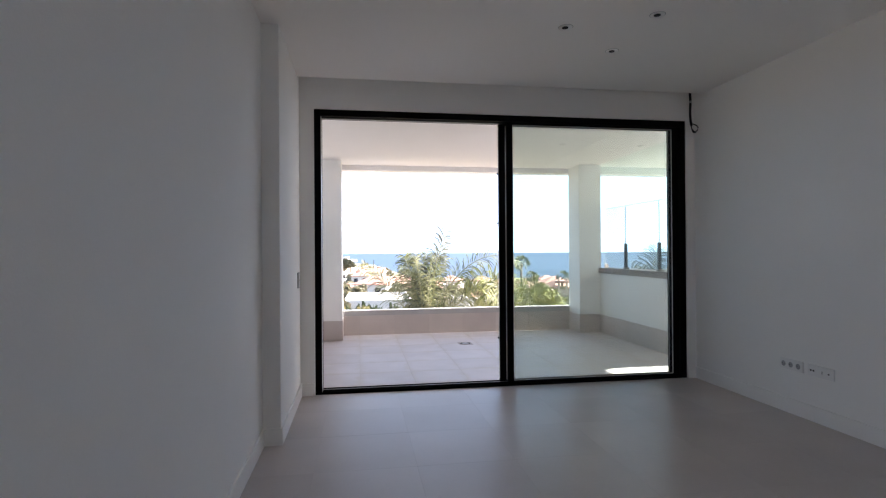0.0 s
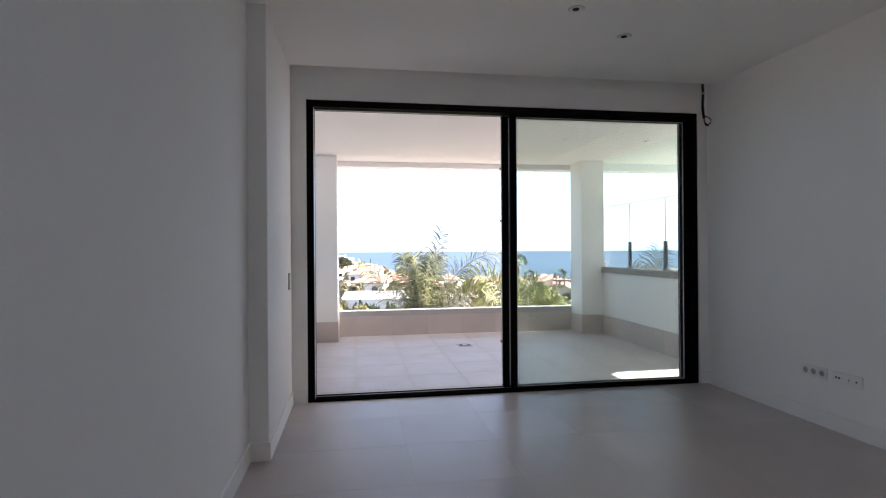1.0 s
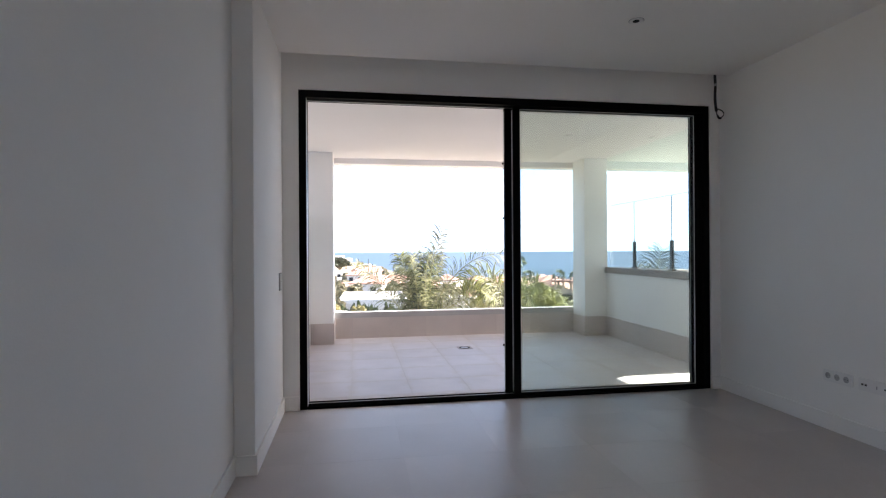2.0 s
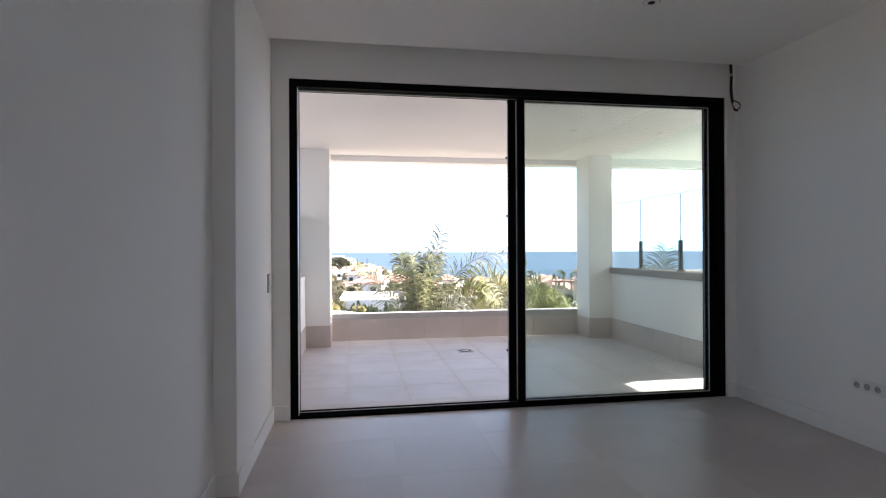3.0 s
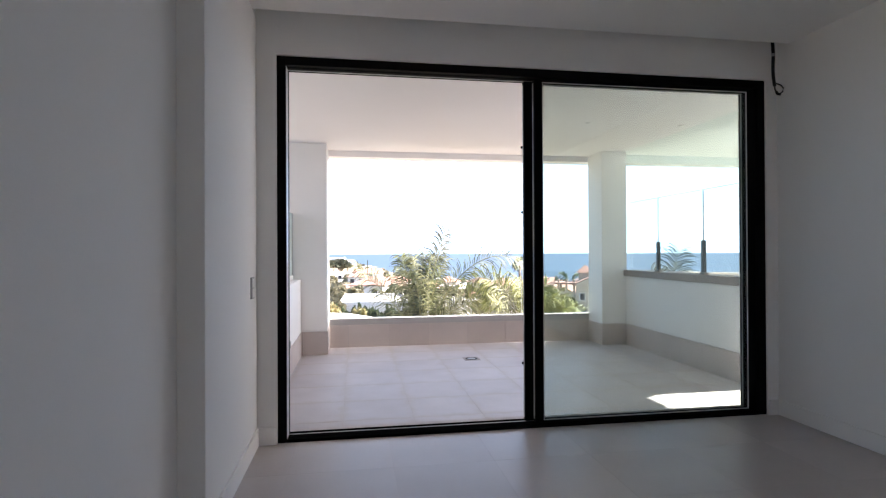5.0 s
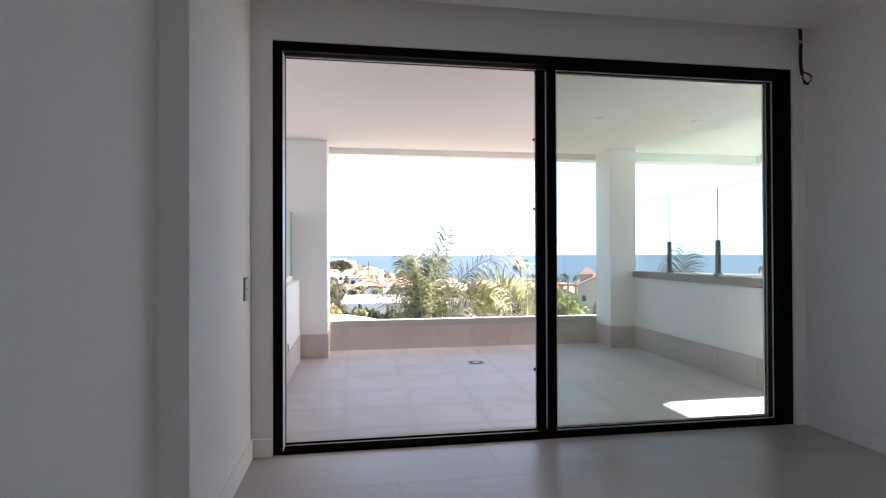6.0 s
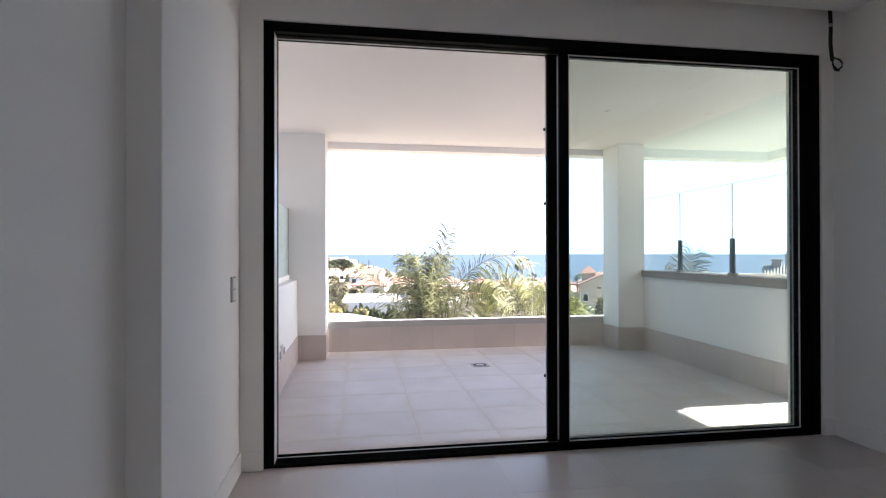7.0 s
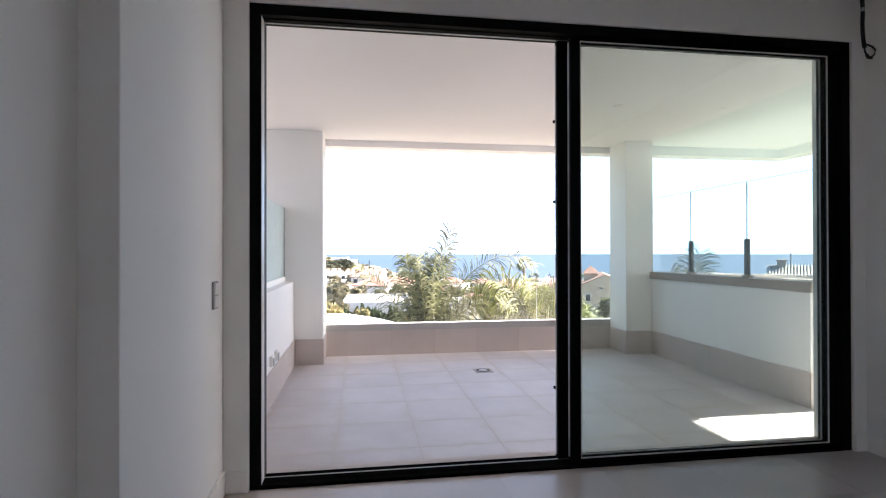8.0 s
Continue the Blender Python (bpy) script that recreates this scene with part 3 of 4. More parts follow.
def house(deg, dist, w, d, h, roof, turn, label, wall_mat=M_HWHITE, windows=3, top=None):
    """A house whose front middle lies on a bearing; top gives the roof's height over the world's zero."""
    x, y = bearing(deg, dist)
    g = height(x, y) - 0.6
    h = (top - g) if top is not None else h
    ob = thing("house", label, "house", "houses on the hillside", at=(x, y, g), rz=turn)
    part("wall", box(-w / 2, w / 2, 0, d, 0, h, bevel=0.05), wall_mat, ob)
    if roof == "flat":
        part("roof", box(-w / 2 + 0.25, w / 2 - 0.25, 0.25, d - 0.25, h - 0.02, h + 0.08), M_FLAT, ob, "pale flat roof")
        for r in ((-w / 2, w / 2, 0, 0.22), (-w / 2, w / 2, d - 0.22, d), (-w / 2, -w / 2 + 0.22, 0.22, d - 0.22), (w / 2 - 0.22, w / 2, 0.22, d - 0.22)):
            part("parapet", box(r[0], r[1], r[2], r[3], h - 0.01, h + 0.45, bevel=0.03), wall_mat, ob)
    else:
        b, o, up = bmesh.new(), 0.4, (min(w, d) / 2) * 0.5
        oy = 0.06 if roof == "gable" and w < d else o
        hip = min(w, d) / 2 if roof == "hip" else 0.0
        base = [b.verts.new(v) for v in ((-w / 2 - o, -oy, h), (w / 2 + o, -oy, h), (w / 2 + o, d + oy, h), (-w / 2 - o, d + oy, h))]
        low = [b.verts.new((v.co.x, v.co.y, h - 0.15)) for v in base]
        if w >= d:
            r0, r1 = b.verts.new((-w / 2 - o + hip, d / 2, h + up)), b.verts.new((w / 2 + o - hip - (0.02 if hip else 0), d / 2, h + up))
            for q in ((base[0], base[1], r1, r0), (base[2], base[3], r0, r1), (base[1], base[2], r1), (base[3], base[0], r0)):
                b.faces.new(q)
        else:
            r0, r1 = b.verts.new((0, -oy + hip, h + up)), b.verts.new((0, d + oy - hip - (0.02 if hip else 0), h + up))
            for q in ((base[1], base[2], r1, r0), (base[3], base[0], r0, r1), (base[0], base[1], r0), (base[2], base[3], r1)):
                b.faces.new(q)
        for k in range(4):
            b.faces.new((base[k], low[k], low[(k + 1) % 4], base[(k + 1) % 4]))
        b.faces.new(low)
        part("roof", b, M_HROOF, ob, "terracotta tiled roof")
        if roof == "gable" and w < d:
            for y in (0.0, d - 0.2):
                t = bmesh.new()
                rings = [[t.verts.new((x, y + e, z)) for x, z in ((-w / 2, h - 0.2), (w / 2, h - 0.2), (w / 2, h + 0.06), (0, h + up * 0.93), (-w / 2, h + 0.06))] for e in (-0.08, 0.28)]
                t.faces.new(rings[0])
                t.faces.new(rings[1][::-1])
                for k in range(5):
                    t.faces.new((rings[0][k], rings[0][(k + 1) % 5], rings[1][(k + 1) % 5], rings[1][k]))
                part("gable", t, wall_mat, ob)
    n = max(1, windows)
    storeys = max(1, int((h - 0.6) // 2.8))
    for s in range(storeys if windows else 0):
        z = h - 2.0 - 2.8 * s
        if z > 0.8:
            for k in range(n):
                opening(ob, -w / 2 + w * (k + 0.5) / n, z, min(1.3, w / n * 0.5), 1.25, -0.02)
    return ob


def az(px):
    """Degrees right of straight ahead for a place across the view."""
    return 8.85 + math.degrees(math.atan((px - 784) / 949.0))


WHITE, PINK = "white rendered hillside house with a flat roof", "pale house with a terracotta roof among trees"
# the white flat-roofed building with the hedge in front
house(az(668), 67, 8.6, 13, 0, "flat", -2, "low white building with a broad flat roof behind a hedge", top=-5.35, windows=5)
# the house with white posts
pergola_x, pergola_y = bearing(az(800), 76)
house(az(800), 79, 5.5, 8, 0, "flat", -6, WHITE, top=-6.5, windows=0)
house(az(772), 92, 8, 8, 0, "flat", 0, WHITE, top=-8.2, windows=3)
# terraces on the headland
for px, dist, w, d, top, kind in ((588, 205, 6, 7, -6.6, "flat"), (601, 208, 5.5, 7, -7.0, "flat"), (613, 212, 5.5, 7, -7.6, "flat"), (590, 190, 6, 7, -9.0, "flat"), (604, 193, 6, 7, -9.2, "flat"),
                                  (590, 275, 14, 8, -1.9, "flat"), (612, 285, 12, 8, -3.3, "flat"),
                                  (636, 262, 8, 8, -6.2, "flat"), (648, 258, 8, 8, -5.9, "flat"), (658, 255, 8, 9, -6.4, "flat"), (667, 250, 8, 9, -7.0, "flat"), (676, 248, 6, 8, -8.3, "flat"),
                                  (655, 235, 8, 8, -9.3, "flat"), (668, 230, 8, 8, -9.8, "flat"), (683, 228, 7, 8, -10.6, "flat"),
                                  (640, 205, 7, 7, -10.6, "hip"), (628, 175, 7, 7, -9.9, "hip")):
    house(az(px), dist, w, d, 0, kind, random.uniform(-18, 14), WHITE if kind == "flat" else PINK, top=top, windows=2)
for px, dist, w, d, top, kind in ((700, 140, 8, 8, -7.4, "gable"), (690, 158, 9, 8, -8.7, "hip"), (672, 128, 7, 7, -8.2, "hip"), (648, 118, 7, 7, -7.6, "gable"),
                                  (716, 120, 8, 7, -8.2, "hip"), (760, 160, 9, 8, -11.5, "hip"), (815, 115, 8, 8, -8.9, "hip"), (835, 140, 9, 8, -11.2, "gable"),
                                  (858, 98, 8, 8, -8.3, "hip"), (876, 175, 10, 9, -14.2, "hip"), (905, 120, 9, 9, -9.3, "gable"), (945, 150, 9, 8, -12.3, "hip"), (884, 86, 7, 7, -8.6, "flat"),
                                  (985, 130, 9, 8, -10.0, "hip"), (1015, 105, 8, 8, -6.6, "hip")):
    house(az(px), dist, w, d, 0, kind, random.uniform(-20, 20), PINK if kind != "flat" else WHITE, top=top, windows=2,
          wall_mat=M_HWHITE if random.random() < 0.6 else M_HBEIGE)

rng_h = random.Random(21)
for k in range(34):
    px, dist = rng_h.uniform(585, 1010), rng_h.uniform(105, 250)
    x, y = bearing(az(px), dist)
    if height(x, y) < -18.5 or 690 < px < 1000 and dist > 210:
        continue
    kind = rng_h.choice(("flat", "hip", "gable", "hip"))
    house(az(px), dist, rng_h.uniform(5, 8), rng_h.uniform(6, 8), rng_h.uniform(3.0, 4.6), kind, rng_h.uniform(-25, 25), WHITE if kind == "flat" else PINK, windows=2,
          wall_mat=M_HWHITE if rng_h.random() < 0.7 else M_HBEIGE)

# white posts and beams of the pergola in front of the white house
perg = thing("pergola", "white pergola with square posts beside a white house", "pergola", at=(*bearing(az(829), 74), 0), rz=-10)
gz = height(*bearing(az(829), 74)) - 0.3
for k in range(5):
    part("post", box(-1.8 + 0.9 * k - 0.11, -1.8 + 0.9 * k + 0.11, -0.11, 0.11, gz, -5.75), M_HWHITE, perg)
    part("post", box(-1.8 + 0.9 * k - 0.11, -1.8 + 0.9 * k + 0.11, 2.4, 2.62, gz, -5.75), M_HWHITE, perg)
for y in (0, 2.51):
    part("beam", box(-2.1, 2.1, y - 0.12, y + 0.12, -5.75, -5.5), M_HWHITE, perg)
for k in range(9):
    part("rafter", box(-1.9 + 0.475 * k - 0.05, -1.9 + 0.475 * k + 0.05, -0.4, 2.9, -5.5, -5.36), M_HWHITE, perg)

# the ochre house with a tower roof
oc = house(az(1069), 66, 5.4, 9, 0, "gable", -23, "ochre rendered house with gable and red hipped tower roof", wall_mat=M_HBEIGE, top=-2.75, windows=0)
og = height(*bearing(az(1069), 66)) - 0.6
opening(oc, -0.45, -3.15 - og, 0.42, 0.5, -0.02)
opening(oc, -0.3, -6.2 - og, 1.2, 1.1, -0.02)
# dark pane stands in for the shade of a loggia opening
opening(oc, -1.95, -4.6 - og, 0.55, 0.8, -0.02)
opening(oc, -1.95, -7.2 - og, 1.0, 1.6, -0.02)
part("chimney", box(0.8, 1.25, 2.0, 2.45, -2 - og, -0.45 - og, bevel=0.02), M_HBEIGE, oc)
part("tower", box(-2.35, -0.75, 3.0, 4.6, -4 - og, -1.4 - og, bevel=0.03), M_HBEIGE, oc)
b = bmesh.new()
base = [b.verts.new(v) for v in ((-2.65, 2.7, -1.43 - og), (-0.45, 2.7, -1.43 - og), (-0.45, 4.9, -1.43 - og), (-2.65, 4.9, -1.43 - og))]
tip = b.verts.new((-1.55, 3.8, -0.45 - og))
b.faces.new(base)
for k in range(4):
    b.faces.new((base[k], base[(k + 1) % 4], tip))
part("tower_roof", b, M_HROOF, oc, "red hipped tower roof")
for z in (-7.2 - og, -4.6 - og):
    bal = part("balcony", box(-4.9, -2.72, 0.6, 3.6, z, z + 0.2, bevel=0.02), M_HBEIGE, oc)
    for x in (-4.75, -3.8, -2.9):
        part("column", box(x - 0.12, x + 0.12, 0.65, 0.9, z + 0.2, z + 2.4), M_HBEIGE, bal)
    part("railing", box(-4.85, -2.75, 0.62, 0.70, z + 0.2, z + 1.0), M_HBEIGE, bal)
part("balcony_roof", box(-5.2, -2.72, 0.2, 3.9, -2.75 - og, -2.55 - og, bevel=0.03), M_HROOF, oc)

# low neighbouring roofs beyond the glass screen
house(az(1285), 27, 8.0, 5, 0, "flat", -36, "low neighbouring house with a sandy flat roof", wall_mat=M_HBEIGE, top=-0.35, windows=0)
tx, ty = bearing(az(1484), 38)
tg = height(tx, ty) - 0.5
tr = thing("house", "house with a pale ribbed tile roof, chimney and mast", "house", "houses on the hillside", at=(tx, ty, tg), rz=-42)
top = -0.62 - tg
part("wall", box(-3.4, 3.4, 0.3, 5.5, 0, top), M_HWHITE, tr)
b = bmesh.new()
for k in range(44):
    x = -3.7 + 7.4 * k / 44
    tube([(x + 0.08, -0.1, top - 0.01), (x + 0.08, 3.0, top + 0.98)], 0.055, 6, b)
slab = [b.verts.new(v) for v in ((-3.8, -0.15, top - 0.04), (3.8, -0.15, top - 0.04), (3.8, 3.0, top + 0.96), (-3.8, 3.0, top + 0.96), (3.8, 6.0, top - 0.04), (-3.8, 6.0, top - 0.04))]
b.faces.new((slab[0], slab[1], slab[2], slab[3]))
b.faces.new((slab[3], slab[2], slab[4], slab[5]))
part("roof", b, M_OLDTILE, tr, "pale ribbed roof tiles")
# chimney borrows the darker tile colour to paint its backlit shade
ch = part("chimney", box(-3.25, -2.75, 2.6, 3.1, top, top + 1.25, bevel=0.03), M_OLDTILE, tr)
part("chimney_cap", box(-3.32, -2.68, 2.53, 3.17, top + 1.25, top + 1.36, bevel=0.02), M_OLDTILE, ch)
part("mast", tube([(-2.5, 2.6, top + 0.7), (-2.5, 2.6, top + 1.85)], 0.04, 8), M_POST, tr, "thin dark mast")

# pale paved yard below the terrace
bm = bmesh.new()
plan = [bearing(az(px), dist) for px, dist in ((540, 58), (590, 57.2), (620, 56.4), (660, 53.2), (697, 49.5), (700, 43), (540, 43))]
for z in (-9.0, -5.1):
    bm.faces.new([bm.verts.new((x, y, z)) for x, y in plan])
bm.verts.ensure_lookup_table()
for k in range(len(plan)):
    j = (k + 1) % len(plan)
    bm.faces.new((bm.verts[k], bm.verts[j], bm.verts[len(plan) + j], bm.verts[len(plan) + k]))
tagged(part("pavement", bm, M_ROAD), "pale sunlit paved yard on the slope below", "paving", kind="structure")


# ---- trees ----
def leaf_crown(seed, n, leaf, sx, sy, sz, clumps=9, hollow=0.35):
    """Many small leaf blades in uneven clumps round the origin."""
    rng, b = random.Random(seed), bmesh.new()
    cs = []
    for _ in range(clumps):
        v = Vector((rng.gauss(0, 1), rng.gauss(0, 1), rng.gauss(0.15, 0.8))).normalized() * rng.uniform(0.25, 0.75)
        cs.append((v, rng.uniform(0.28, 0.5)))
    for _ in range(n):
        c, r = rng.choice(cs)
        d = Vector((rng.gauss(0, 1), rng.gauss(0, 1), rng.gauss(0, 1))).normalized()
        p = c + d * r * (hollow + (1 - hollow) * rng.random())
        p = Vector((p.x * sx, p.y * sy, p.z * sz))
        u = Vector((rng.gauss(0, 1), rng.gauss(0, 1), rng.gauss(0, 1))).normalized()
        w = u.orthogonal().normalized()
        l = leaf * rng.uniform(0.6, 1.3)
        b.faces.new([b.verts.new(q) for q in (p - u * l, p + w * l * 0.45, p + u * l, p - w * l * 0.45)])
    return b


def trunk_mesh(seed, h, r, crown):
    rng, b = random.Random(seed), bmesh.new()
    bend = rng.uniform(-0.12, 0.12) * h
    pts = [(bend * (k / 5) ** 2, 0.3 * bend * (k / 5), h * k / 5) for k in range(6)]
    tube(pts, r, 8, b, taper=[r * (1.25 - 0.8 * k / 5) for k in range(6)])
    for k in range(5):
        a = 2 * math.pi * (k + rng.random() * 0.6) / 5
        s = Vector(pts[3 + k % 3])
        e = s + Vector((math.cos(a) * crown * 0.6, math.sin(a) * crown * 0.6, crown * rng.uniform(0.35, 0.7)))
        tube([s, s.lerp(e, 0.5) + Vector((0, 0, 0.1)), e], r * 0.4, 6, b, taper=[r * 0.45, r * 0.3, r * 0.12])
    return b


crowns = {}
for kind, mat in (("olive", M_OLIVE), ("hedge", M_HEDGE), ("yellow", M_BLOSSOM), ("pine", M_PINE)):
    crowns[kind] = [mesh_of("crown", leaf_crown(11 * k + len(kind), 1100 if kind != "pine" else 1800, 0.24 if kind != "pine" else 0.16, 1.0, 1.0, 0.85 if kind != "pine" else 0.42, 10), mat) for k in range(4)]
trunks = [mesh_of("trunk", trunk_mesh(k, 1.0, 0.07, 0.6), M_BARK, True) for k in range(3)]
LABELS = {"olive": "grey-green bushy tree on the dry hillside", "hedge": "dark green dense shrub in a hedge row", "yellow": "yellow-green flowering shrub on the slope", "pine": "dark spreading umbrella pine"}


def tree(x, y, size, kind, tall=1.0, group="hillside trees"):
    g = height(x, y)
    ob = thing("tree" if kind in ("olive", "pine") else "shrub", LABELS[kind], "tree" if kind in ("olive", "pine") else "shrub", group, at=(x, y, g - 0.1), rz=random.uniform(0, 360))
    stem = {"pine": 0.75, "olive": 0.75}.get(kind, 0.35) * size
    t = new("trunk", random.choice(trunks))
    t.parent, t.scale = ob, (size * 0.9, size * 0.9, stem + 0.4 * size)
    c = new("crown", random.choice(crowns[kind]))
    c.parent, c.location, c.scale = ob, (0, 0, stem + 0.62 * size * tall), (size, size, size * tall)
    return ob


for k in range(22):     # hedge before the white building
    x, y = bearing(az(600 + 6.2 * k + random.uniform(-1, 1)), 64.2 + random.uniform(-0.4, 0.4))
    tree(x, y, random.uniform(0.28, 0.42), "hedge", random.uniform(3.0, 4.4), "hedge row")
tree(*bearing(az(642), 61.5), 1.05, "yellow", 1.3)
for px, dist, s in ((583, 60, 1.5), (590, 64, 1.4), (578, 66, 1.6), (598, 72, 1.2), (572, 58, 1.6)):
    tree(*bearing(az(px), dist), s, "yellow", 1.2)
for px, dist, s in ((596, 215, 3.4), (608, 218, 3.6), (620, 222, 3.0), (586, 215, 3.2), (577, 213, 3.0)):
    tree(*bearing(az(px), dist), s * 1.15, "pine")
rng, spots = random.Random(5), []
for k in range(600):
    px, dist = rng.uniform(560, 1130), 66 + 200 * rng.random() ** 1.3
    if 612 < px < 726 and dist < 82 or 775 < px < 855 and dist < 84:
        continue
    x, y = bearing(az(px), dist)
    if height(x, y) < -19.3:
        continue
    spots.append((dist, x, y, rng.uniform(0.6, 2.0), rng.random() < 0.82, rng.uniform(0.8, 1.2)))
spots.sort()
for dist, x, y, size, olive, tall in spots[:250]:
    tree(x, y, size, "olive" if olive else "yellow", tall)
# the scrub farther off, past counting
tuft = mesh_of("tuft", leaf_crown(77, 420, 0.34, 1.0, 1.0, 0.85, 10), M_OLIVE)
tuft_v = np.array([v.co[:] for v in tuft.vertices])
far_v, far_f = [], []
for dist, x, y, size, olive, tall in spots[250:]:
    turn, c = rng.uniform(0, 6.28), len(far_v) * len(tuft_v)
    spin = np.array([[math.cos(turn), -math.sin(turn), 0], [math.sin(turn), math.cos(turn), 0], [0, 0, tall]])
    far_v.append(tuft_v @ spin.T * size + (x, y, height(x, y) + 0.9 * size))
    far_f += [(c + 4 * k, c + 4 * k + 1, c + 4 * k + 2, c + 4 * k + 3) for k in range(len(tuft_v) // 4)]
far_mesh = bpy.data.meshes.new("far_scrub")
far_mesh.from_pydata(np.concatenate(far_v).tolist(), [], far_f)
far_mesh.materials.append(M_OLIVE)
tagged(new("far_scrub", far_mesh), "grey-green bushes scattered over the far hillside", "scrub", kind="stuff")
for px, dist, s in ((1085, 45, 1.6), (1120, 50, 2.0), (1165, 40, 1.5), (1180, 34, 1.3), (1452, 33, 1.7), (1462, 31, 1.9), (1175, 22, 0.7)):
    tree(*bearing(az(px), dist), s, "olive")


# ---- palms ----
def frond(parent, base, heading, lift, length, droop, mat, seed, leaflet=0.6, pairs=70, hang=0.45, width=0.008):
    """One feather leaf: an arched stalk with two rows of narrow leaflets."""
    rng = random.Random(seed)
    h = Vector((math.sin(radians(heading)), math.cos(radians(heading)), 0))
    p, e, pts, dirs = Vector(base), radians(lift), [], []
    n = 16
    for k in range(n + 1):
        d = h * math.cos(e) + Vector((0, 0, math.sin(e)))
        pts.append(p.copy())
        dirs.append(d)
        p = p + d * (length / n)
        e -= radians(droop) / n * (0.2 + 2.4 * (k / n) ** 2)
    roll = rng.choice((-1, 1)) * rng.uniform(35, 70)
    stalk = part("frond", tube(pts, 0.02, 6, taper=[0.026 * (1 - 0.85 * k / n) for k in range(n + 1)]), M_RACHIS, parent, smooth=True)
    b = bmesh.new()
    for k in range(pairs):
        f = 0.12 + 0.88 * (k + 0.5) / pairs
        i = min(n - 1, int(f * n))
        q = pts[i].lerp(pts[i + 1], f * n - i)
        d = dirs[i]
        side = d.cross(Vector((0, 0, 1))).normalized() if abs(d.z) < 0.98 else h.cross(Vector((0, 0, 1)))
        up = side.cross(d)
        for s in (-1, 1):
            turn = Matrix.Rotation(radians(roll + rng.uniform(-24, 24)), 3, d)
            side_l, up_l = turn @ side, turn @ up
            l = leaflet * (0.70 + 0.30 * math.sin(math.pi * min(1, f * 1.05))) * rng.uniform(0.8, 1.15)
            if f > 0.9:
                l *= 0.85
            out = (side_l * s * rng.uniform(0.75, 1.0) + d * rng.uniform(0.55, 0.8) + up_l * rng.uniform(0.0, 0.25)).normalized()
            w = width * rng.uniform(0.8, 1.25)
            wd = (d - out * d.dot(out)).normalized() * w
            m1 = q + out * l * 0.45
            g = Vector((0, 0, -1))
            m2 = m1 + (out + g * hang * rng.uniform(0.5, 1.3)).normalized() * l * 0.35
            tip = m2 + (out + g * hang * rng.uniform(1.2, 2.6)).normalized() * l * 0.3
            v = [b.verts.new(c) for c in (q - wd * 0.5, q + wd * 0.5, m1 + wd, m1 - wd, m2 + wd * 0.8, m2 - wd * 0.8, tip)]
            b.faces.new((v[0], v[1], v[2], v[3]))
            b.faces.new((v[3], v[2], v[4], v[5]))
            b.faces.new((v[5], v[4], v[6]))
    part("leaf_blade", b, mat, stalk)
    return stalk


def palm(x, y, crown_z, label, rows, mat, seed, radius=0.14, leaflet=0.66, pairs=70, hang=0.45, width=0.012):
    """rows: heading, lift, length, droop for each leaf."""
    g = height(x, y) - 0.1
    ob = thing("palm_tree", label, "palm tree", "palms below the terrace", at=(x, y, g))
    top = crown_z - g
    pts = [(0.06 * math.sin(3 * k / 10), 0.05 * math.cos(2 * k / 10) - 0.05, top * k / 10) for k in range(11)]
    b = tube(pts, radius, 14, taper=[radius * (1.25 - 0.35 * k / 10) for k in range(11)])
    for k in range(26):
        z = top * (k + 0.5) / 26
        lathe([(radius * 1.02, z - 0.02), (radius * 1.16, z), (radius * 1.0, z + 0.03)], 12, b)
    part("trunk", b, M_TRUNK, ob, smooth=True)
    part("crown_shaft", tube([(pts[-1][0], pts[-1][1], top - 0.05), (pts[-1][0], pts[-1][1], top + 0.3)], radius, 12, taper=[radius * 1.1, radius * 0.5]), M_RACHIS, ob, "fibrous leaf bases", smooth=True)
    rng = random.Random(seed)
    for k, (heading, lift, length, droop, *own) in enumerate(rows):
        frond(ob, (pts[-1][0] + rng.uniform(-0.05, 0.05), pts[-1][1] + rng.uniform(-0.05, 0.05), top + rng.uniform(0, 0.2)), heading, lift, length, droop, own[0] if own else mat, seed * 100 + k, leaflet * 1.25 if own else leaflet, pairs if not own else 54, hang * 0.7 if own else hang, 0.020 if own else width)
    return ob


px1, py1 = bearing(az(756), 14.3)
palm(px1, py1, -1.25, "feathery green palm with upright and arching fronds", [
    (-90, 55, 2.75, 22), (-91, 78, 2.45, 8), (-84, 81, 2.4, 14), (-60, 72, 2.0, 30), (-30, 84, 2.35, 14), (25, 86, 2.3, 16), (150, 84, 2.3, 20), (70, 82, 2.35, 20),
    (-150, 80, 2.25, 20), (88, 78, 2.25, 24), (90, 82.5, 3.05, 18, M_FRONDG), (93, 66, 4.0, 135), (88, 55, 2.4, 60), (100, 46, 2.1, 50)], M_FROND, 3, leaflet=0.58, pairs=72, hang=0.7, width=0.0105)
px2, py2 = bearing(az(937), 13.2)
palm(px2, py2, -1.1, "yellow-green palm with drooping feathery fronds", [
    (-88, 82, 2.5, 165), (-60, 84, 1.7, 60), (-110, 76, 1.6, 90), (95, 68, 1.6, 90), (85, 80, 1.7, 60), (10, 84, 1.7, 70), (180, 78, 1.6, 90),
    (60, 64, 1.7, 95), (-35, 66, 1.7, 90), (90, 48, 1.6, 60)], M_FRONDY, 7, hang=0.9)
px3, py3 = bearing(az(985), 14.5)
